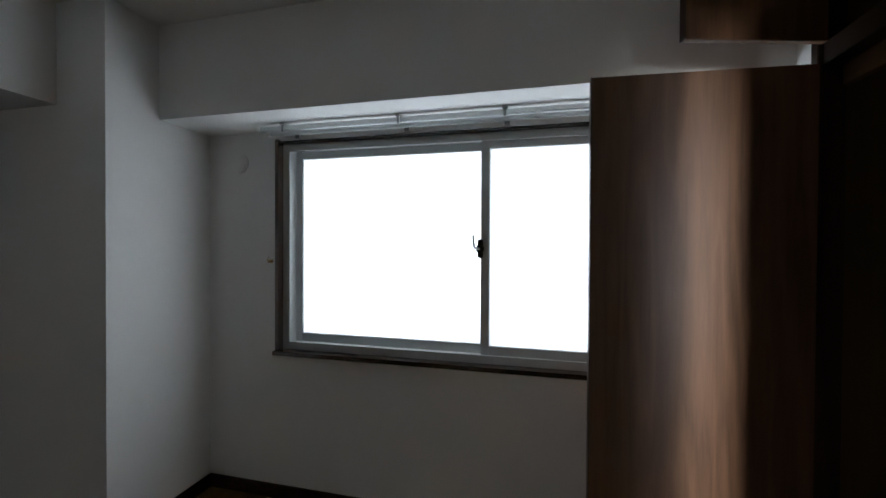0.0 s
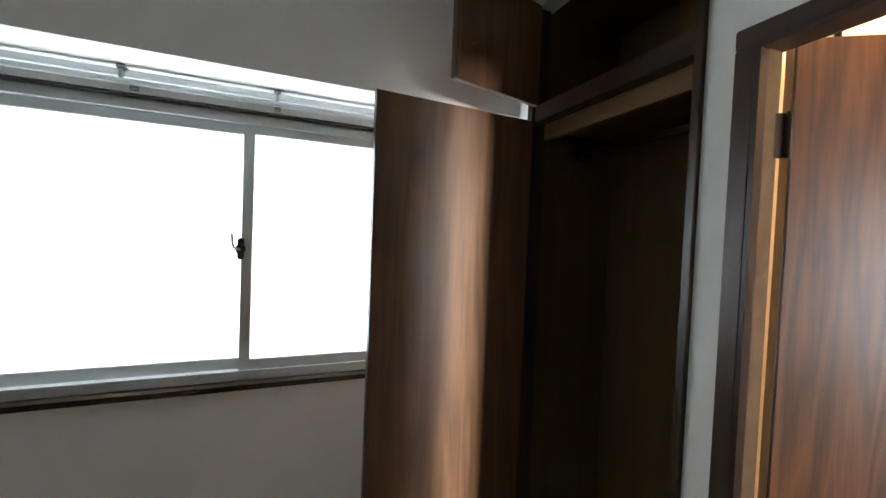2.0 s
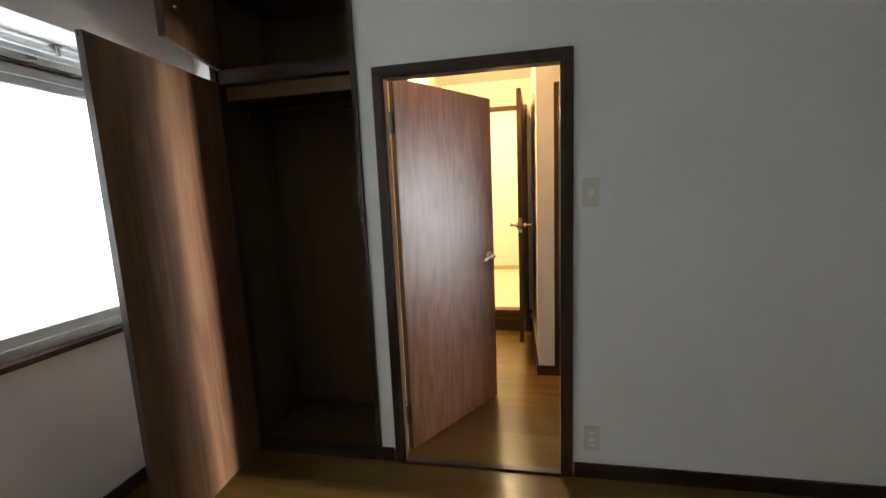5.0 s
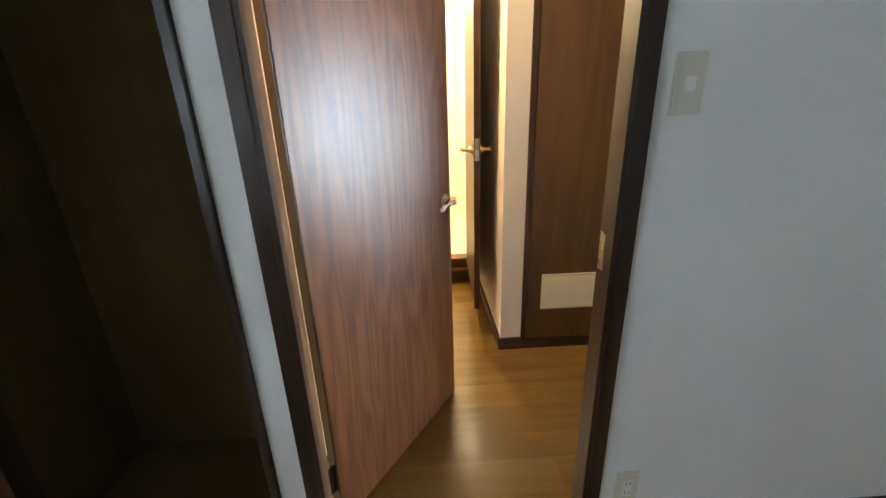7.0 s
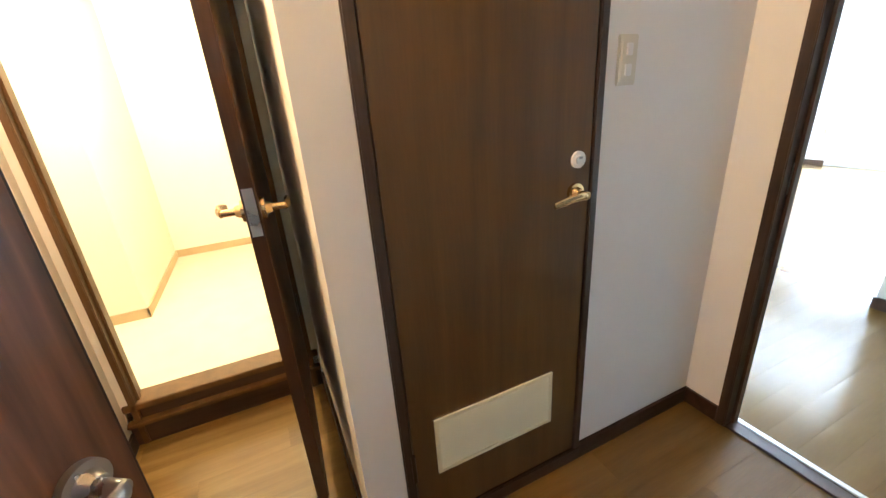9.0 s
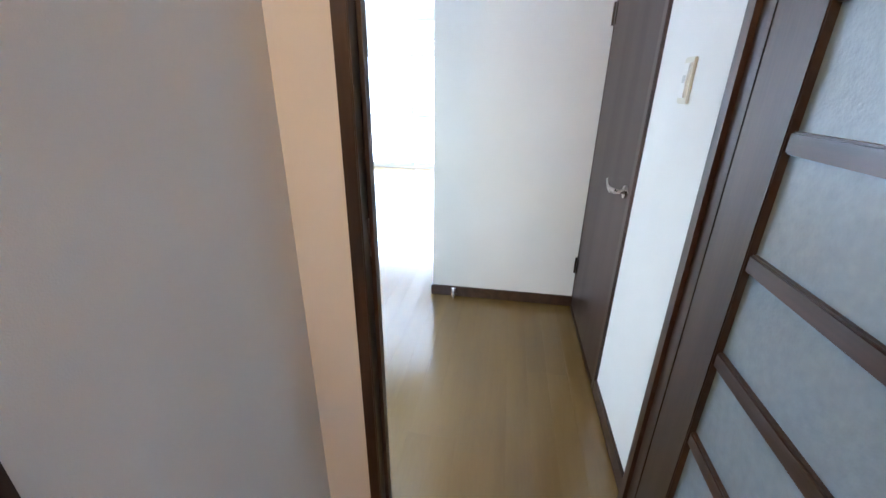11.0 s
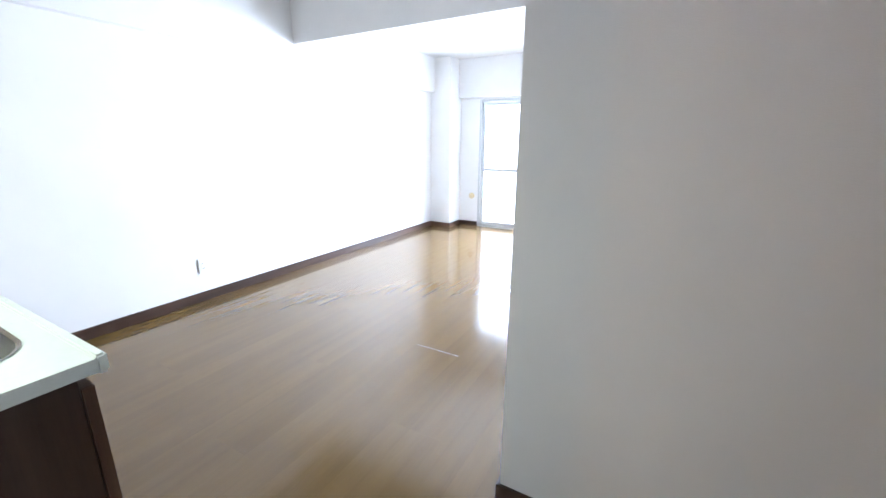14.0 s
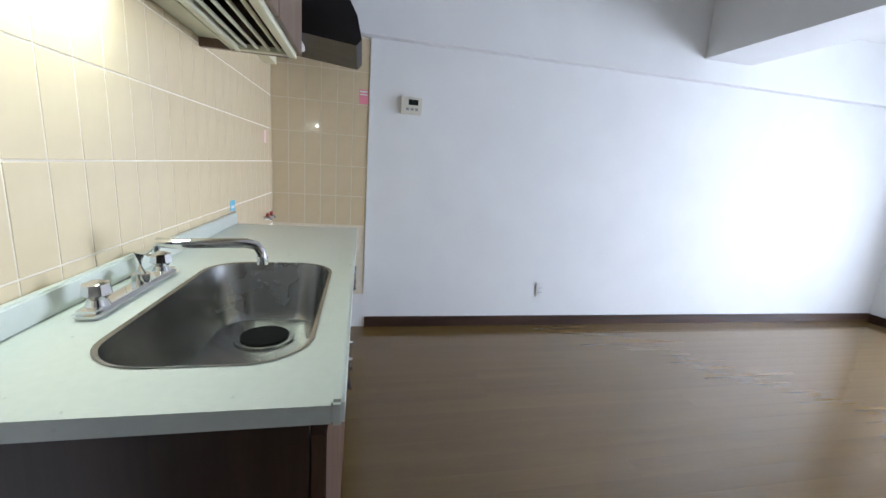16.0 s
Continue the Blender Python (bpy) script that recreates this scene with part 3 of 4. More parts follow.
for z in (0.28, 1.62):
    hinge(wd, 0.006, 0.036, z, 1)

# glazed living-room door, folded back into the hall
gd = thing("glazed_door", aimed(0.165, -2.105, 0.012, 0.015, 0.68), "open dark wood door with pebbled glass panes", "door")
part("stile", boxes((0, 0.125, 0, 0.033, 0, 1.95), bevel=0.002), M_TRIM, gd)
part("stile", boxes((0.61, 0.695, 0, 0.033, 0, 1.95), bevel=0.002), M_TRIM, gd)
part("bottom_rail", boxes((0.125, 0.61, 0, 0.033, 0, 0.12), bevel=0.002), M_TRIM_X, gd)
part("top_rail", boxes((0.125, 0.61, 0, 0.033, 1.83, 1.95), bevel=0.002), M_TRIM_X, gd)
for k in range(9):
    z = 0.12 + (k + 1) * 0.19 - 0.016
    if k < 8:
        part("glazing_bar", boxes((0.125, 0.61, 0.004, 0.029, z, z + 0.032), bevel=0.003), M_TRIM_X, gd)
    part("pane", boxes((0.125, 0.61, 0.014, 0.019, 0.12 + k * 0.19, min(1.83, 0.12 + (k + 1) * 0.19))), M_PANE, gd, "pebbled grey-blue glass")
lever(gd, 0.652, 0.0, 0.94, -1, -1, M_BRASS)

# hall ceiling lamp
hl = thing("ceiling_lamp", pose(1.0, -0.14, 2.35), "lit round globe lamp on the hall ceiling", "ceiling lamp")
bm = bmesh.new()
disc(bm, (0, 0, 0), (0, 0, -1), 0.075, 0.03)
part("base", bm, M_PLASTIC_W, hl, smooth=True)
bm = bmesh.new()
bmesh.ops.create_uvsphere(bm, u_segments=28, v_segments=14, radius=0.095, matrix=pose(0, 0, -0.085) @ Matrix.Diagonal((1, 1, 0.72, 1)))
gl = part("globe", bm, M_BULB, hl, "warm glowing globe", smooth=True)
gl.visible_shadow = False

# washroom
structure("floor_washroom", boxes((2.08, 4.2, -0.9, 1.1, 0.0, 0.2)), material("washroom_vinyl", (0.66, 0.60, 0.47), 0.35, vary=0.05, scale=8), "cream vinyl washroom floor", "floor")
structure("wall_washroom", boxes((2.9, 4.15, 0.11, 1.1, 0.2, 2.45), (4.05, 4.15, -0.9, 0.11, 0.2, 2.45), (2.08, 4.15, -0.9, -0.76, 0.2, 2.45), (2.08, 2.9, 1.0, 1.1, 0.2, 2.45)), M_CREAM, "cream papered washroom walls", "wall")
structure("ceiling_washroom", boxes((2.0, 4.15, -0.9, 1.1, 2.45, 2.55)), M_CEIL, "white washroom ceiling", "ceiling")
structure("baseboard_washroom", boxes((2.889, 2.899, 0.10, 1.0, 0.2, 0.26), (2.889, 4.05, 0.099, 0.109, 0.2, 0.26), (4.039, 4.049, -0.76, 0.099, 0.2, 0.26)), material("beige_skirting", (0.48, 0.36, 0.20), 0.5), "beige washroom skirting", "baseboard")

# ---- structure: living room and kitchen ----
structure("floor_living", boxes((-0.05, 3.9, -8.35, -2.24, -0.10, -0.012)), M_SUBFLOOR, "glossy brown boarded living-room floor", "floor")
structure("ceiling_kitchen", boxes((-0.04, 3.9, -5.4, -2.15, 2.6, 2.7)), M_CEIL, "white papered kitchen ceiling", "ceiling")
structure("ceiling_living", boxes((0.9, 3.9, -8.35, -5.8, 2.42, 2.7)), M_CEIL, "white papered living-room ceiling", "ceiling")
structure("beam_living", boxes((0.9, 3.7195, -5.78, -5.36, 2.110, 2.6995)), M_WALL, "white papered ceiling beam", "beam")
structure("wall_living_east", boxes((3.785, 3.9, -8.35, -2.215, 0, 2.7)), M_WALL, "white papered long wall", "wall")
structure("beam_living_east", boxes((3.72, 3.785, -7.865, -2.3305, 1.960, 2.5995)), M_WALL, "white papered shallow wall beam", "beam")
structure("pillar_living", boxes((3.457, 3.785, -8.2, -7.865, 0, 2.4195)), M_WALL, "white papered pillar beside the balcony window", "pillar")
structure("wall_living_south", boxes((3.145, 3.785, -8.35, -8.2, 0, 2.42), (0.9, 1.25, -8.35, -8.2, 0, 2.42), (1.25, 3.145, -8.35, -8.2, 1.872, 2.42)), M_WALL, "white papered wall round the balcony window", "wall")
structure("beam_living_south", boxes((1.004, 3.457, -8.2, -8.12, 1.895, 2.4195)), M_WALL, "white papered lintel over the balcony window", "beam")
structure("wall_living_west", boxes((-0.04, 0.065, -2.91, -2.215, 0, 2.6), (-0.04, 0.065, -3.73, -2.91, 1.95, 2.6), (-0.04, -0.01, -3.73, -2.91, 0, 1.95)), M_WALL, "white papered wall with closet door", "wall")
structure("wall_living_block", boxes((-0.04, 1.003, -8.35, -3.73, 0, 2.7)), M_WALL, "white papered projecting wall", "wall")

bw = tagged(new("window_2"), "tall aluminium balcony window with figured glass", "window", kind="structure")
part("outer_frame", boxes((3.105, 3.145, -8.30, -8.195, 0.0, 1.872), (1.25, 1.29, -8.30, -8.195, 0.0, 1.872), (1.29, 3.105, -8.30, -8.195, 0.0, 0.035), (1.29, 3.105, -8.30, -8.195, 1.832, 1.872), bevel=0.003), M_ALU_WHITE, bw)
sash(2.175, 3.103, -8.24, bw, 0.037, 1.830, 0.045, M_GLASS_LDK, 0.026, 0.872)
sash(1.292, 2.225, -8.275, bw, 0.037, 1.830, 0.045, M_GLASS_LDK, 0.026, 0.872)

# living-room closet door
casing("door_frame_closet", "y", -3.728, -2.950, 1.905, -0.005, 0.072, 0.001, "dark frame of the brown closet door")
part("stile_trim", boxes((0.0, 0.078, -2.9495, -2.909, 0, 1.945), bevel=0.002), M_TRIM, bpy.data.objects["door_frame_closet"])
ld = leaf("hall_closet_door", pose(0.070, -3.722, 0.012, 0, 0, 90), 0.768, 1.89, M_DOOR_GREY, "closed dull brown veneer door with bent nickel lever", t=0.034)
bm = bmesh.new()
disc(bm, (0.718, 0, 0.940), (0, -1, 0), 0.026, 0.010)
tube(bm, [(0.718, -0.008, 0.940), (0.718, -0.042, 0.940)], 0.010)
tube(bm, [(0.718, -0.042, 0.940), (0.700, -0.050, 0.940), (0.672, -0.050, 0.935), (0.645, -0.050, 0.935), (0.616, -0.050, 0.945), (0.588, -0.050, 0.965)], [0.010, 0.012, 0.012, 0.011, 0.010, 0.006], flat=0.6)
part("handle", bm, M_NICKEL, ld, "bent satin nickel lever", smooth=True)
for z in (0.285, 1.68):
    hinge(ld, 0.0, -0.004, z)
switch("living_switch", pose(0.065, -2.643, 1.365, 0, 0, FACE_E), "white wall switch with grey pilot window", ((0, 0),), M_PLASTIC, (0.042, 0.092))
part("pilot_window", boxes((-0.009, 0.010, -0.0150, -0.0135, -0.006, 0.014)), M_PILOT, bpy.data.objects["living_switch"])


def skirting(name, *rows):
    return structure(name, boxes(*rows, bevel=0.002), M_TRIM_Y, "dark brown baseboard", "baseboard")


H = 0.072
skirting("baseboard_bedroom", (-0.012, 0, -2.12, -0.856, 0, H), (-0.012, 0, 0.036, 0.099, 0, H), (-0.012, 0, 0.846, 1.238, 0, H), (-2.65, -0.012, 1.238, 1.25, 0, H), (-2.65, -2.638, 0.69, 1.238, 0, H))
skirting("baseboard_hall", (1.043, 1.055, -0.866, -0.75, 0, H), (1.043, 1.055, -2.138, -1.539, 0, H), (0.912, 1.055, -2.15, -2.138, 0, H), (1.043, 1.99, -0.75, -0.738, 0, H), (0.075, 0.087, -2.10, -0.856, 0, H), (0.12, 1.99, 0.048, 0.06, 0, H), (1.043, 1.049, -1.538, -0.866, 0, 0.054))
skirting("baseboard_living", (0.065, 1.015, -3.73, -3.718, 0, H), (1.003, 1.015, -8.2, -3.73, 0, H), (3.773, 3.785, -7.865, -2.95, 0, 0.078), (3.457, 3.773, -7.865, -7.853, 0, H), (3.445, 3.457, -8.2, -7.853, 0, H), (3.146, 3.445, -8.2, -8.188, 0, H), (0.065, 0.077, -2.908, -2.24, 0, H))

# gas tap at the foot of the projecting wall
gt = thing("gas_tap", pose(0.855, -3.718, 0.030), "small chrome gas tap on the baseboard", "gas tap")
bm = bmesh.new()
disc(bm, (0, 0, 0), (0, 1, 0), 0.018, 0.008)
tube(bm, [(0, 0.006, 0), (0, 0.030, 0)], 0.010)
tube(bm, [(0, 0.028, 0.044), (0, 0.029, 0.030), (0, 0.030, 0.000), (0, 0.040, -0.027)], [0.009, 0.013, 0.016, 0.011])
part("body", bm, M_CHROME, gt, smooth=True)
part("knob", boxes((-0.018, 0.018, 0.024, 0.034, 0.040, 0.048), bevel=0.003), M_CHROME, gt)

# long wall fittings
rc = thing("remote_panel", pose(3.785, -3.214, 1.571, 0, 0, FACE_W), "white water-heater remote with dark display", "remote panel")
part("case", boxes((-0.070, 0.070, -0.022, 0, -0.055, 0.055), bevel=0.005), M_PLASTIC, rc)
part("display", boxes((-0.020, 0.045, -0.0235, -0.0215, 0.005, 0.040)), M_LCD, rc, "dark display")
for x, z in ((-0.025, -0.022), (0.005, -0.022), (0.035, -0.022)):
    part("button", boxes((x - 0.010, x + 0.010, -0.0245, -0.0215, z - 0.008, z + 0.008), bevel=0.002), M_GREY_P, rc)
outlet("long_wall_outlet", pose(3.785, -4.310, 0.292, 0, 0, FACE_W), "white wall outlet low on the long wall", M_PLASTIC_W)
ap = thing("round_wall_cap", pose(3.245, -8.2, 0.47, 0, 0, FACE_N), "round beige wall cap beside the balcony window", "wall cap")
bm = bmesh.new()
disc(bm, (0, 0, 0), (0, -1, 0), 0.046, 0.010)
disc(bm, (0, -0.010, 0), (0, -1, 0), 0.034, 0.010, r2=0.028)
part("cap", bm, material("beige_plastic", (0.55, 0.45, 0.26), 0.45), ap, smooth=True)
ac = thing("air_conditioner", pose(1.80, -8.12, 1.985), "white wall air conditioner above the balcony window", "air conditioner")
bm = bmesh.new()
prof = [(0, 0), (0.14, 0), (0.19, 0.035), (0.20, 0.09), (0.20, 0.24), (0.18, 0.26), (0, 0.26)]
a = [bm.verts.new((-0.40, y, z)) for y, z in prof]
b = [bm.verts.new((0.40, y, z)) for y, z in prof]
for i in range(len(prof)):
    j = (i + 1) % len(prof)
    bm.faces.new((a[i], a[j], b[j], b[i]))
bm.faces.new(a)
bm.faces.new(b)
part("case", bm, M_PLASTIC_W, ac)
part("flap", boxes((-0.36, 0.36, 0.147, 0.190, 0.012, 0.017)), M_GREY_P, ac)
part("panel_seam", boxes((-0.40, 0.40, 0.2000, 0.2015, 0.10, 0.104)), M_GREY_P, ac)

# ---- kitchen ----
CZ, CX0, CX1, CY0, CY1 = 0.868, 1.494, 2.945, -2.876, -2.336
SX0, SX1, SY0, SY1 = 1.612, 2.240, -2.822, -2.490


def rounded(x0, x1, y0, y1, r, n=8):
    out = []
    for cx, cy, a0 in ((x1 - r, y1 - r, 0), (x0 + r, y1 - r, 90), (x0 + r, y0 + r, 180), (x1 - r, y0 + r, 270)):
        for k in range(n + 1):
            t = radians(a0 + 90 * k / n)
            out.append((cx + r * math.cos(t), cy + r * math.sin(t)))
    return out


def ring(bm, pts, z):
    return [bm.verts.new((x, y, z)) for x, y in pts]


def bridge(bm, a, b):
    n = len(a)
    for i in range(n):
        bm.faces.new((a[i], a[(i + 1) % n], b[(i + 1) % n], b[i]))


kt = thing("worktop", pose(0, 0, CZ), "pale laminate worktop with low backsplash", "worktop")
hole = rounded(SX0, SX1, SY0, SY1, 0.10)
bm = bmesh.new()
top_in, low_in = ring(bm, hole, 0), ring(bm, hole, -0.028)
outer = []
cxm, cym = (SX0 + SX1) / 2, (SY0 + SY1) / 2
for x, y in hole:
    dx, dy = x - cxm, y - cym
    k = min(((CX1 - cxm) if dx > 0 else (CX0 - cxm)) / dx if abs(dx) > 1e-6 else 1e9, ((CY1 - cym) if dy > 0 else (CY0 + 0.006 - cym)) / dy if abs(dy) > 1e-6 else 1e9)
    outer.append((cxm + dx * k, cym + dy * k))
corners = [(CX1, CY1), (CX0, CY1), (CX0, CY0 + 0.006), (CX1, CY0 + 0.006)]
for c in corners:
    i = min(range(len(outer)), key=lambda q: (outer[q][0] - c[0]) ** 2 + (outer[q][1] - c[1]) ** 2)
    outer[i] = c
top_out, low_out = ring(bm, outer, 0), ring(bm, outer, -0.028)
bridge(bm, top_in, top_out)
bridge(bm, top_out, low_out)
bridge(bm, top_in, low_in)
bridge(bm, low_in, low_out)
part("top", bm, M_TOP, kt)
part("front_lip", boxes((CX0, CX1, CY0 - 0.012, CY0 + 0.008, -0.034, 0.006), bevel=0.005), M_TOP, kt)
part("backsplash", boxes((CX0, CX1, CY1 - 0.018, CY1 + 0.002, 0.0005, 0.052), bevel=0.004), M_TOP, kt)

sk = thing("sink", pose(0, 0, CZ), "brushed steel sink bowl set in the worktop", "sink")
bm = bmesh.new()
r0 = ring(bm, rounded(SX0 - 0.004, SX1 + 0.004, SY0 - 0.004, SY1 + 0.004, 0.104), 0.002)
r1 = ring(bm, rounded(SX0 + 0.004, SX1 - 0.004, SY0 + 0.004, SY1 - 0.004, 0.098), 0.000)
r2 = ring(bm, rounded(SX0 + 0.020, SX1 - 0.020, SY0 + 0.020, SY1 - 0.020, 0.09), -0.145)
r3 = ring(bm, rounded(SX0 + 0.032, SX1 - 0.032, SY0 + 0.032, SY1 - 0.032, 0.085), -0.168)
r4 = ring(bm, rounded(SX0 + 0.065, SX1 - 0.065, SY0 + 0.065, SY1 - 0.065, 0.07), -0.178)
for u, w in ((r0, r1), (r1, r2), (r2, r3), (r3, r4)):
    bridge(bm, u, w)
bm.faces.new(r4)
part("bowl", bm, M_STEEL, sk, smooth=True)
bm = bmesh.new()
disc(bm, (2.10, -2.652, -0.179), (0, 0, 1), 0.078, 0.006, 36)
dr = part("drain_ring", bm, M_STEEL, sk, smooth=True)
bm = bmesh.new()
disc(bm, (2.10, -2.652, -0.174), (0, 0, 1), 0.062, 0.006, 36)
part("drain_cover", bm, M_RUBBER, dr, "black rubber drain cover", smooth=True)

fc = thing("faucet", pose(1.957, -2.418, CZ), "chrome two-handle faucet on the worktop", "faucet")
part("bridge", boxes((-0.17, 0.17, -0.024, 0.024, 0, 0.018), bevel=0.008), M_CHROME, fc, smooth=True)
for x in (-0.125, 0.125):
    bm = bmesh.new()
    disc(bm, (x, 0, 0.016), (0, 0, 1), 0.020, 0.014, r2=0.015)
    disc(bm, (x, 0, 0.030), (0, 0, 1), 0.015, 0.010, 20, r2=0.024)
    disc(bm, (x, 0, 0.040), (0, 0, 1), 0.025, 0.020, 8, r2=0.022)
    disc(bm, (x, 0, 0.060), (0, 0, 1), 0.018, 0.005, 20, r2=0.010)
    part("tap_handle", bm, M_CHROME, fc, smooth=True)
bm = bmesh.new()
disc(bm, (0.03, 0, 0.016), (0, 0, 1), 0.018, 0.020)
arc = [(0.03, 0, 0.03), (0.03, 0, 0.085)] + [(0.03 + 0.0 * k, -0.005 - 0.035 * math.sin(radians(k * 18)), 0.085 + 0.035 * (1 - math.cos(radians(k * 18)))) for k in range(1, 5)]
arc += [(0.035, -0.075, 0.106), (0.05, -0.17, 0.108), (0.06, -0.215, 0.107), (0.064, -0.238, 0.100), (0.066, -0.248, 0.084), (0.066, -0.250, 0.066)]
tube(bm, arc, 0.0115, 14)
part("spout", bm, M_CHROME, fc, smooth=True)
bm = bmesh.new()
disc(bm, (0.066, -0.250, 0.054), (0, 0, 1), 0.014, 0.018)
part("nozzle", bm, M_CHROME, fc, smooth=True)

cab = thing("base_cabinet", pose(0, 0, 0), "dark brown kitchen base cabinet under the worktop", "cabinet")
for x in (CX0 + 0.015, CX1 - 0.035):
    part("side_panel", boxes((x, x + 0.02, CY0 + 0.035, CY1, 0.0, CZ - 0.028), bevel=0.001), M_CAB, cab)
part("back_panel", boxes((CX0 + 0.035, CX1 - 0.035, CY1 - 0.01, CY1, 0.08, CZ - 0.028)), M_CAB, cab)
part("plinth", boxes((CX0 + 0.035, CX1 - 0.035, CY0 + 0.07, CY0 + 0.085, 0.0, 0.09)), M_CAB, cab)
part("bottom_panel", boxes((CX0 + 0.035, CX1 - 0.035, CY0 + 0.04, CY1 - 0.01, 0.09, 0.105)), M_CAB, cab)
n = 4
for k in range(n):
    x0 = CX0 + 0.016 + k * (CX1 - CX0 - 0.032) / n
    x1 = x0 + (CX1 - CX0 - 0.032) / n - 0.004
    d = part("door", boxes((x0, x1, CY0 + 0.012, CY0 + 0.033, 0.095, CZ - 0.055), bevel=0.002), M_CAB_FRONT, cab)
    hx = x1 - 0.04 if k % 2 == 0 else x0 + 0.04
    bm = bmesh.new()
    tube(bm, [(hx, CY0 + 0.012, CZ - 0.10), (hx, CY0 - 0.012, CZ - 0.105), (hx, CY0 - 0.012, CZ - 0.175), (hx, CY0 + 0.012, CZ - 0.18)], 0.006)
    part("handle", bm, M_CHROME, d, smooth=True)

# wall cabinet with a slatted underside
WX0, WX1, WY0, WZ = 1.40, 2.66, -2.655, 1.54
wc = thing("wall_cabinet", pose(0, 0, 0), "kitchen wall cabinet with slatted rack and strip light", "cabinet")
part("shell", boxes((WX0, WX0 + 0.018, WY0, -2.334, WZ, 2.30), (WX1 - 0.018, WX1, WY0 + 0.002, -2.334, WZ, 2.30), (WX0 + 0.018, WX1 - 0.018, WY0 + 0.002, -2.224, 2.282, 2.30), (WX0 + 0.018, WX1 - 0.018, -2.354, -2.334, WZ + 0.06, 2.282), (WX0 + 0.018, WX1 - 0.018, WY0 + 0.05, -2.354, WZ + 0.20, WZ + 0.215)), M_CAB_WALL, wc)
part("light_housing", boxes((WX0 + 0.02, WX1 - 0.02, -2.435, -2.336, WZ + 0.03, WZ + 0.055), (WX0 + 0.02, WX1 - 0.02, -2.445, -2.435, WZ, WZ + 0.055), bevel=0.002), M_SHELL, wc, "cream light housing")
rk = part("rack_frame", boxes((WX0 + 0.018, WX1 - 0.018, -2.470, -2.450, WZ - 0.002, WZ + 0.025), (WX0 + 0.018, WX1 - 0.018, WY0 - 0.002, WY0 + 0.025, WZ - 0.004, WZ + 0.025), (WX1 - 0.045, WX1 - 0.018, WY0 + 0.025, -2.470, WZ, WZ + 0.02), bevel=0.002), M_SHELL, wc, "cream rack frame")
for k in range(4):
    y = WY0 + 0.050 + k * 0.038
    bm = bmesh.new()
    tube(bm, [(WX0 + 0.02, y, WZ + 0.012), (WX1 - 0.045, y, WZ + 0.012)], 0.006, 8)
    part("rack_bar", bm, M_SHELL, rk, smooth=True)
for k in range(3):
    x0 = WX0 + k * (WX1 - WX0) / 3
    part("door", boxes((x0 + 0.002, x0 + (WX1 - WX0) / 3 - 0.002, WY0 - 0.018, WY0 - 0.004, WZ + 0.01, 2.295), bevel=0.002), M_CAB_WALL, wc)
bm = bmesh.new()
tube(bm, [(1.48, -2.39, WZ + 0.018), (2.08, -2.39, WZ + 0.018)], 0.013)
part("tube", bm, M_TUBE, wc, "glowing fluorescent tube", smooth=True).visible_shadow = False

# range hood, black, with a dark filter underside
hd = thing("range_hood", pose(0, 0, 0), "black enamelled range hood hanging over the stove place", "range hood")
bm = bmesh.new()
prof = [(-2.40, 1.77), (-2.86, 1.72), (-2.885, 1.75), (-2.862, 1.85), (-2.69, 2.16), (-2.40, 2.16)]
a = [bm.verts.new((3.08, y, z)) for y, z in prof]
b = [bm.verts.new((3.60, y, z)) for y, z in prof]
for i in range(len(prof)):
    j = (i + 1) % len(prof)
    bm.faces.new((a[i], a[j], b[j], b[i]))
bm.faces.new(a)
bm.faces.new(b)
part("canopy", bm, M_BLACK_METAL, hd)
part("back_plate", boxes((3.02, 3.62, -2.40, -2.336, 1.70, 2.20)), M_SHELL, hd, "cream mounting board")
part("oil_tray", boxes((3.10, 3.30, -2.60, -2.44, 1.712, 1.742), bevel=0.004), M_PLASTIC_W, hd, "pale oil tray")

# gas valves and stickers on the tiles
gv = thing("gas_valve", pose(3.56, -2.336, 0.815), "pair of small gas valves with red knobs", "gas valve")
for x in (-0.05, 0.05):
    bm = bmesh.new()
    tube(bm, [(x, 0.0, 0), (x, -0.03, 0), (x, -0.05, -0.01)], [0.012, 0.012, 0.009])
    part("nozzle", bm, M_CHROME, gv, smooth=True)
    part("knob", boxes((x - 0.018, x + 0.018, -0.034, -0.018, 0.010, 0.030), bevel=0.004), M_RED, gv)
st = thing("pink_sticker", pose(3.7808, -2.903, 1.597, 0, 0, FACE_W), "pink and white notice sticker on the tiles", "sticker")
part("sheet", boxes((-0.030, 0.030, -0.0012, 0, -0.045, 0.045)), M_PINK, st)
for z, h in ((0.032, 0.010), (0.014, 0.008)):
    part("print_bar", boxes((-0.026, 0.026, -0.002, -0.0012, z - h / 2, z + h / 2)), M_PLASTIC_W, st)
st = thing("blue_sticker", pose(2.945, -2.3347, 0.950), "small blue and white sticker on the tiles", "sticker")
part("sheet", boxes((-0.03, 0.03, -0.0012, 0, -0.024, 0.024)), M_BLUE, st)
part("print_bar", boxes((-0.022, 0.022, -0.002, -0.0012, -0.012, 0.0)), M_PLASTIC_W, st)
st = thing("pale_sticker", pose(3.60, -2.3347, 1.29), "small pale pink sticker on the tiles", "sticker")
part("sheet", boxes((-0.022, 0.022, -0.0012, 0, -0.035, 0.035)), material("pale_pink_print", (0.72, 0.45, 0.45), 0.5), st)

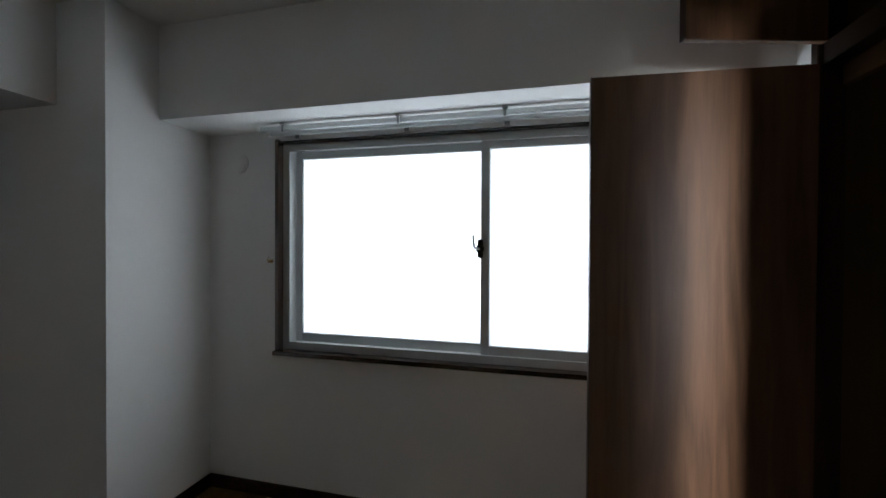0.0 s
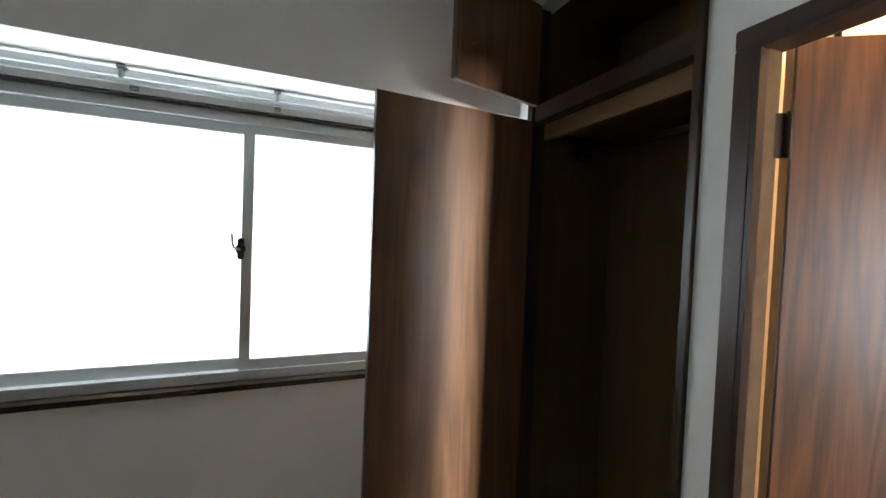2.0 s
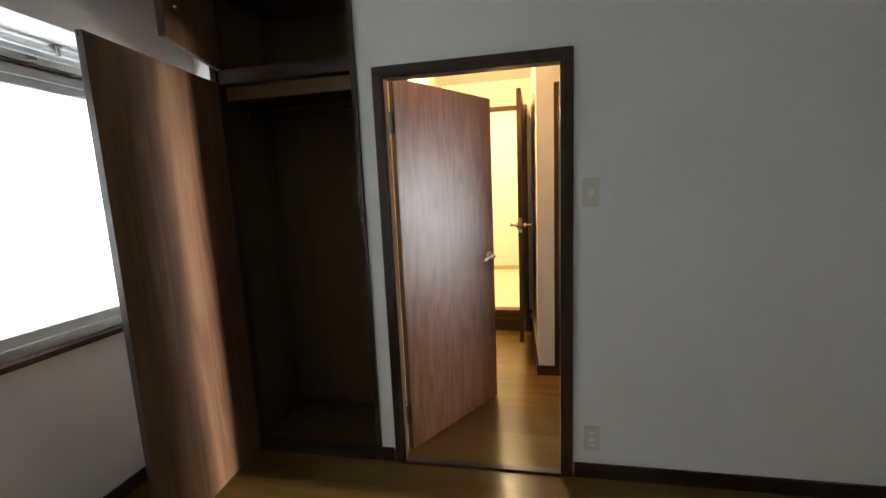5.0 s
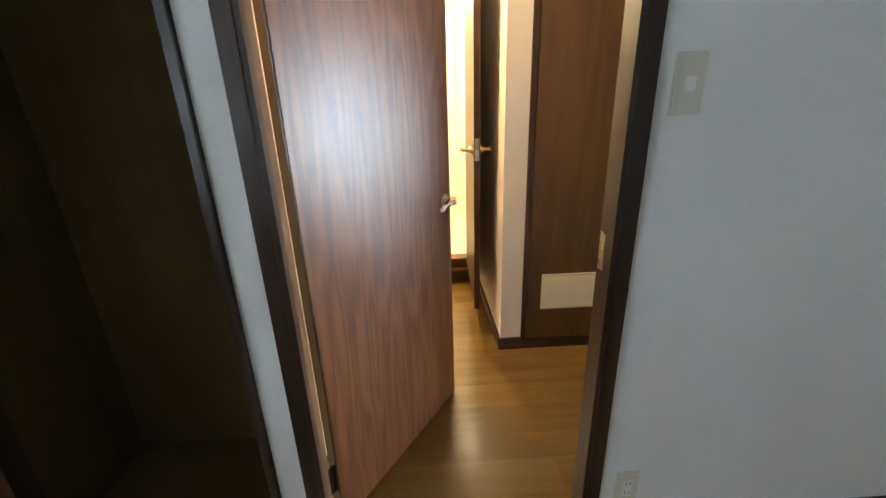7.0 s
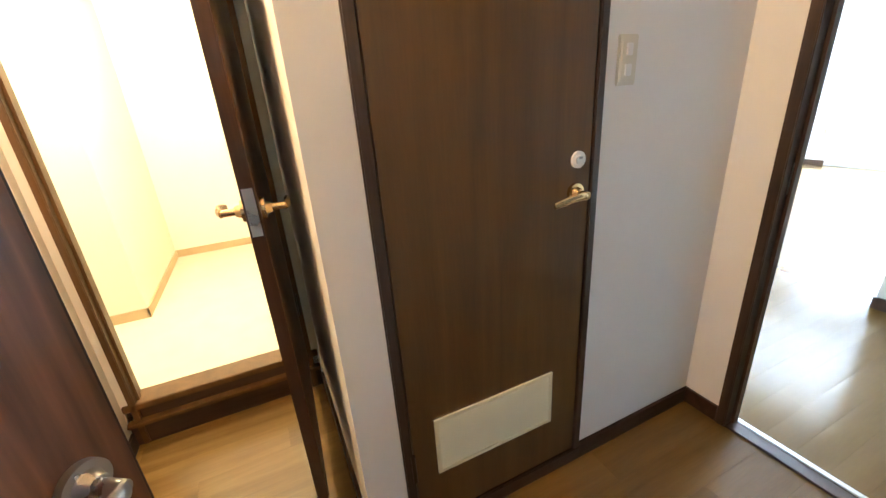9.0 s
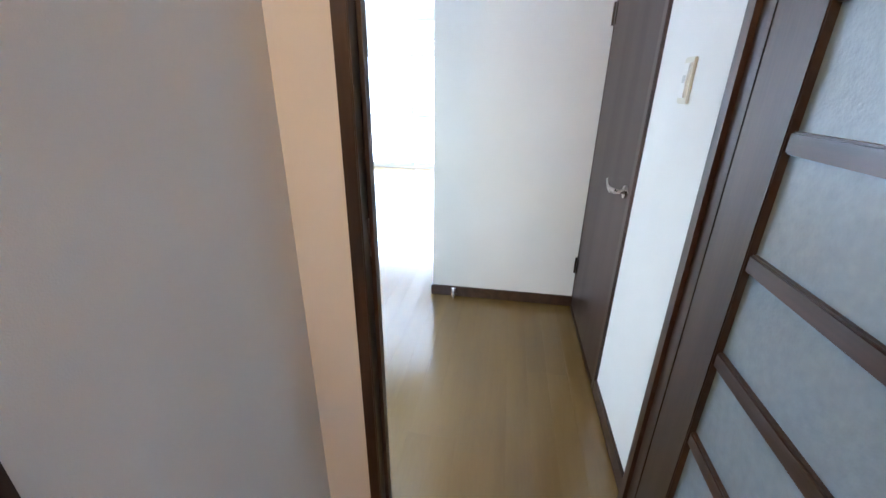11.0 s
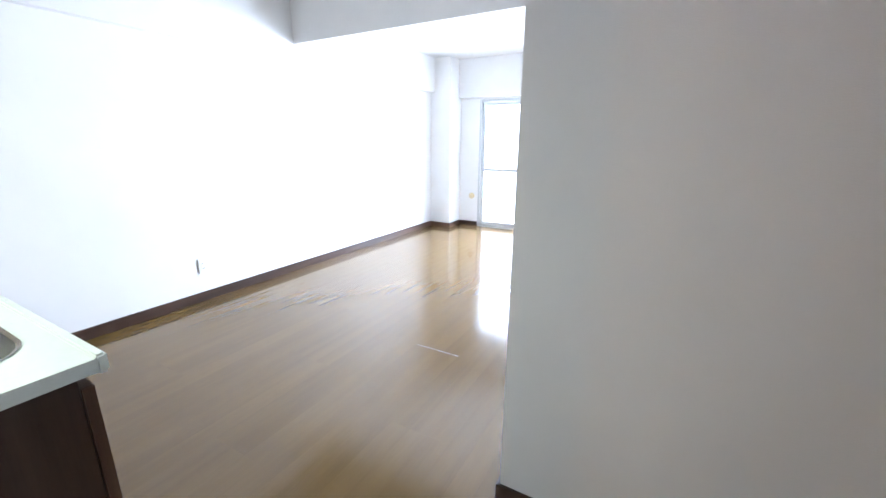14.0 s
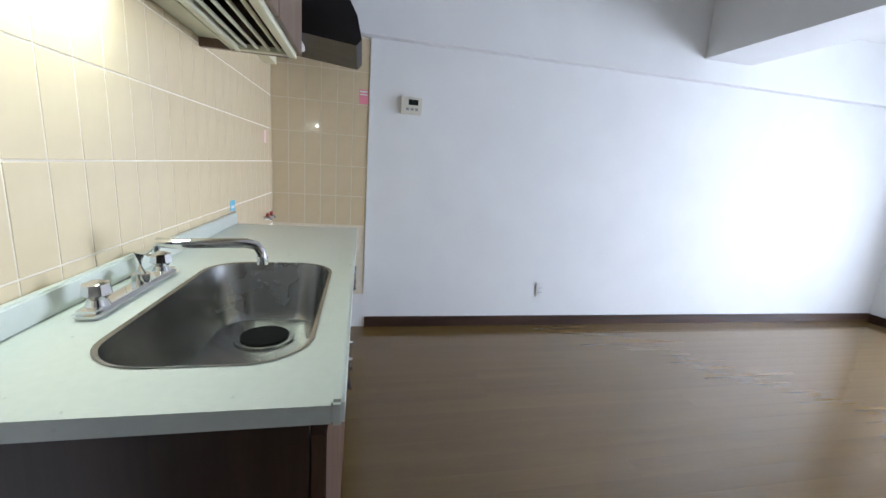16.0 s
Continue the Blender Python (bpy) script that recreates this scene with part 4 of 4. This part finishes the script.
# ---- pieces: wall tiles and floor boards ----
structure("wall_kitchen_north", boxes((1.40, 3.7849, -2.330, -2.2152, 0, 2.5995)), M_WALL, "white papered furring behind the kitchen tiles", "wall")
tn = structure("tile_bed_north", boxes((1.40, 3.7824, -2.333, -2.3302, 0.25, 1.958)), M_GROUT, "beige tiled kitchen wall", "tiled wall")
te = structure("tile_bed_east", boxes((3.7825, 3.7848, -2.938, -2.3302, 0.25, 1.958)), M_GROUT, "beige tiled kitchen side wall", "tiled wall")
TW, TH, G = 0.1, 0.2, 0.0022
bm = boxes((G, TW - G, -0.003, 0.0, G, TH - G))
bmesh.ops.bevel(bm, geom=[e for e in bm.edges if all(v.co.y < -0.002 for v in e.verts)], offset=0.0008, segments=1, affect="EDGES")
tile_mesh = mesh_of("tile", bm, M_TILE)
for r in range(6):
    z = 0.748 + r * TH
    for c in range(23):
        x = 3.782 - (c + 1) * TW
        o = new("tile", tile_mesh)
        o.parent, o.location = tn, (x, -2.3315, z)
    for c in range(6):
        o = new("tile", tile_mesh)
        o.parent = te
        o.matrix_local = pose(3.7840, -2.336 - c * TW, z, 0, 0, FACE_W)
part("tile_trim", boxes((3.776, 3.785, -2.9475, -2.9385, 0.25, 1.958), bevel=0.002), M_PLASTIC_W, te, "white edge trim")


def board_mesh(length, w, along, cup, mat):
    """A board with eased edges, its top crowned by a hair across its width."""
    e, n = 0.0002, 12
    prof = [(0.00002, -0.012), (0.00002, -e - cup)]
    prof += [(e + (w - 2 * e) * k / n, -cup * (2 * k / n - 1) ** 4) for k in range(n + 1)]
    prof += [(w - 0.00002, -e - cup), (w - 0.00002, -0.012)]
    bm = bmesh.new()
    ends = []
    for a in (0.0001, length - 0.0001):
        ends.append([bm.verts.new((a, b, z) if along == "x" else (b, a, z)) for b, z in prof])
    bridge(bm, *ends)
    for f in ends:
        bm.faces.new(f)
    return mesh_of("board", bm, mat, True)


def boards(floor, x0, x1, y0, y1, w, length, mat, along, cup=0.0001, per=1):
    sizes = {}
    k = 0
    a0, a1, b0, b1 = (x0, x1, y0, y1) if along == "x" else (y0, y1, x0, x1)
    b = b0
    while b < b1 - 0.005:
        bw_ = min(w, b1 - b)
        a = a0 - ((k // per) * 0.37 + 0.112) % 1 * length
        while a < a1:
            s, e = max(a, a0), min(a + length, a1)
            if e - s > 0.01:
                key = (round(e - s, 3), round(bw_, 3))
                if key not in sizes:
                    sizes[key] = board_mesh(key[0], key[1], along, cup, mat)
                o = new("board", sizes[key])
                o.parent = floor
                o.location = (s, b, 0) if along == "x" else (b, s, 0)
            a += length
        b += w
        k += 1


D = bpy.data.objects
boards(D["floor_bedroom"], -3.4, 0.0, -3.1, 1.25, 0.15, 1.82, M_FLOOR_HALL, "y")
boards(D["floor_hall"], 0.0, 2.0, -2.2, 0.06, 0.15, 0.91, M_FLOOR_HALL, "y")
boards(D["floor_living"], 0.078, 3.785, -8.25, -2.229, 0.101, 1.818, M_FLOOR, "y", 0.00035, 3)
part("worn_joint", boxes((1.592, 1.888, -4.5458, -4.5442, -0.001, 0.0005)), M_PILOT, D["floor_living"], "pale worn end joint between boards")
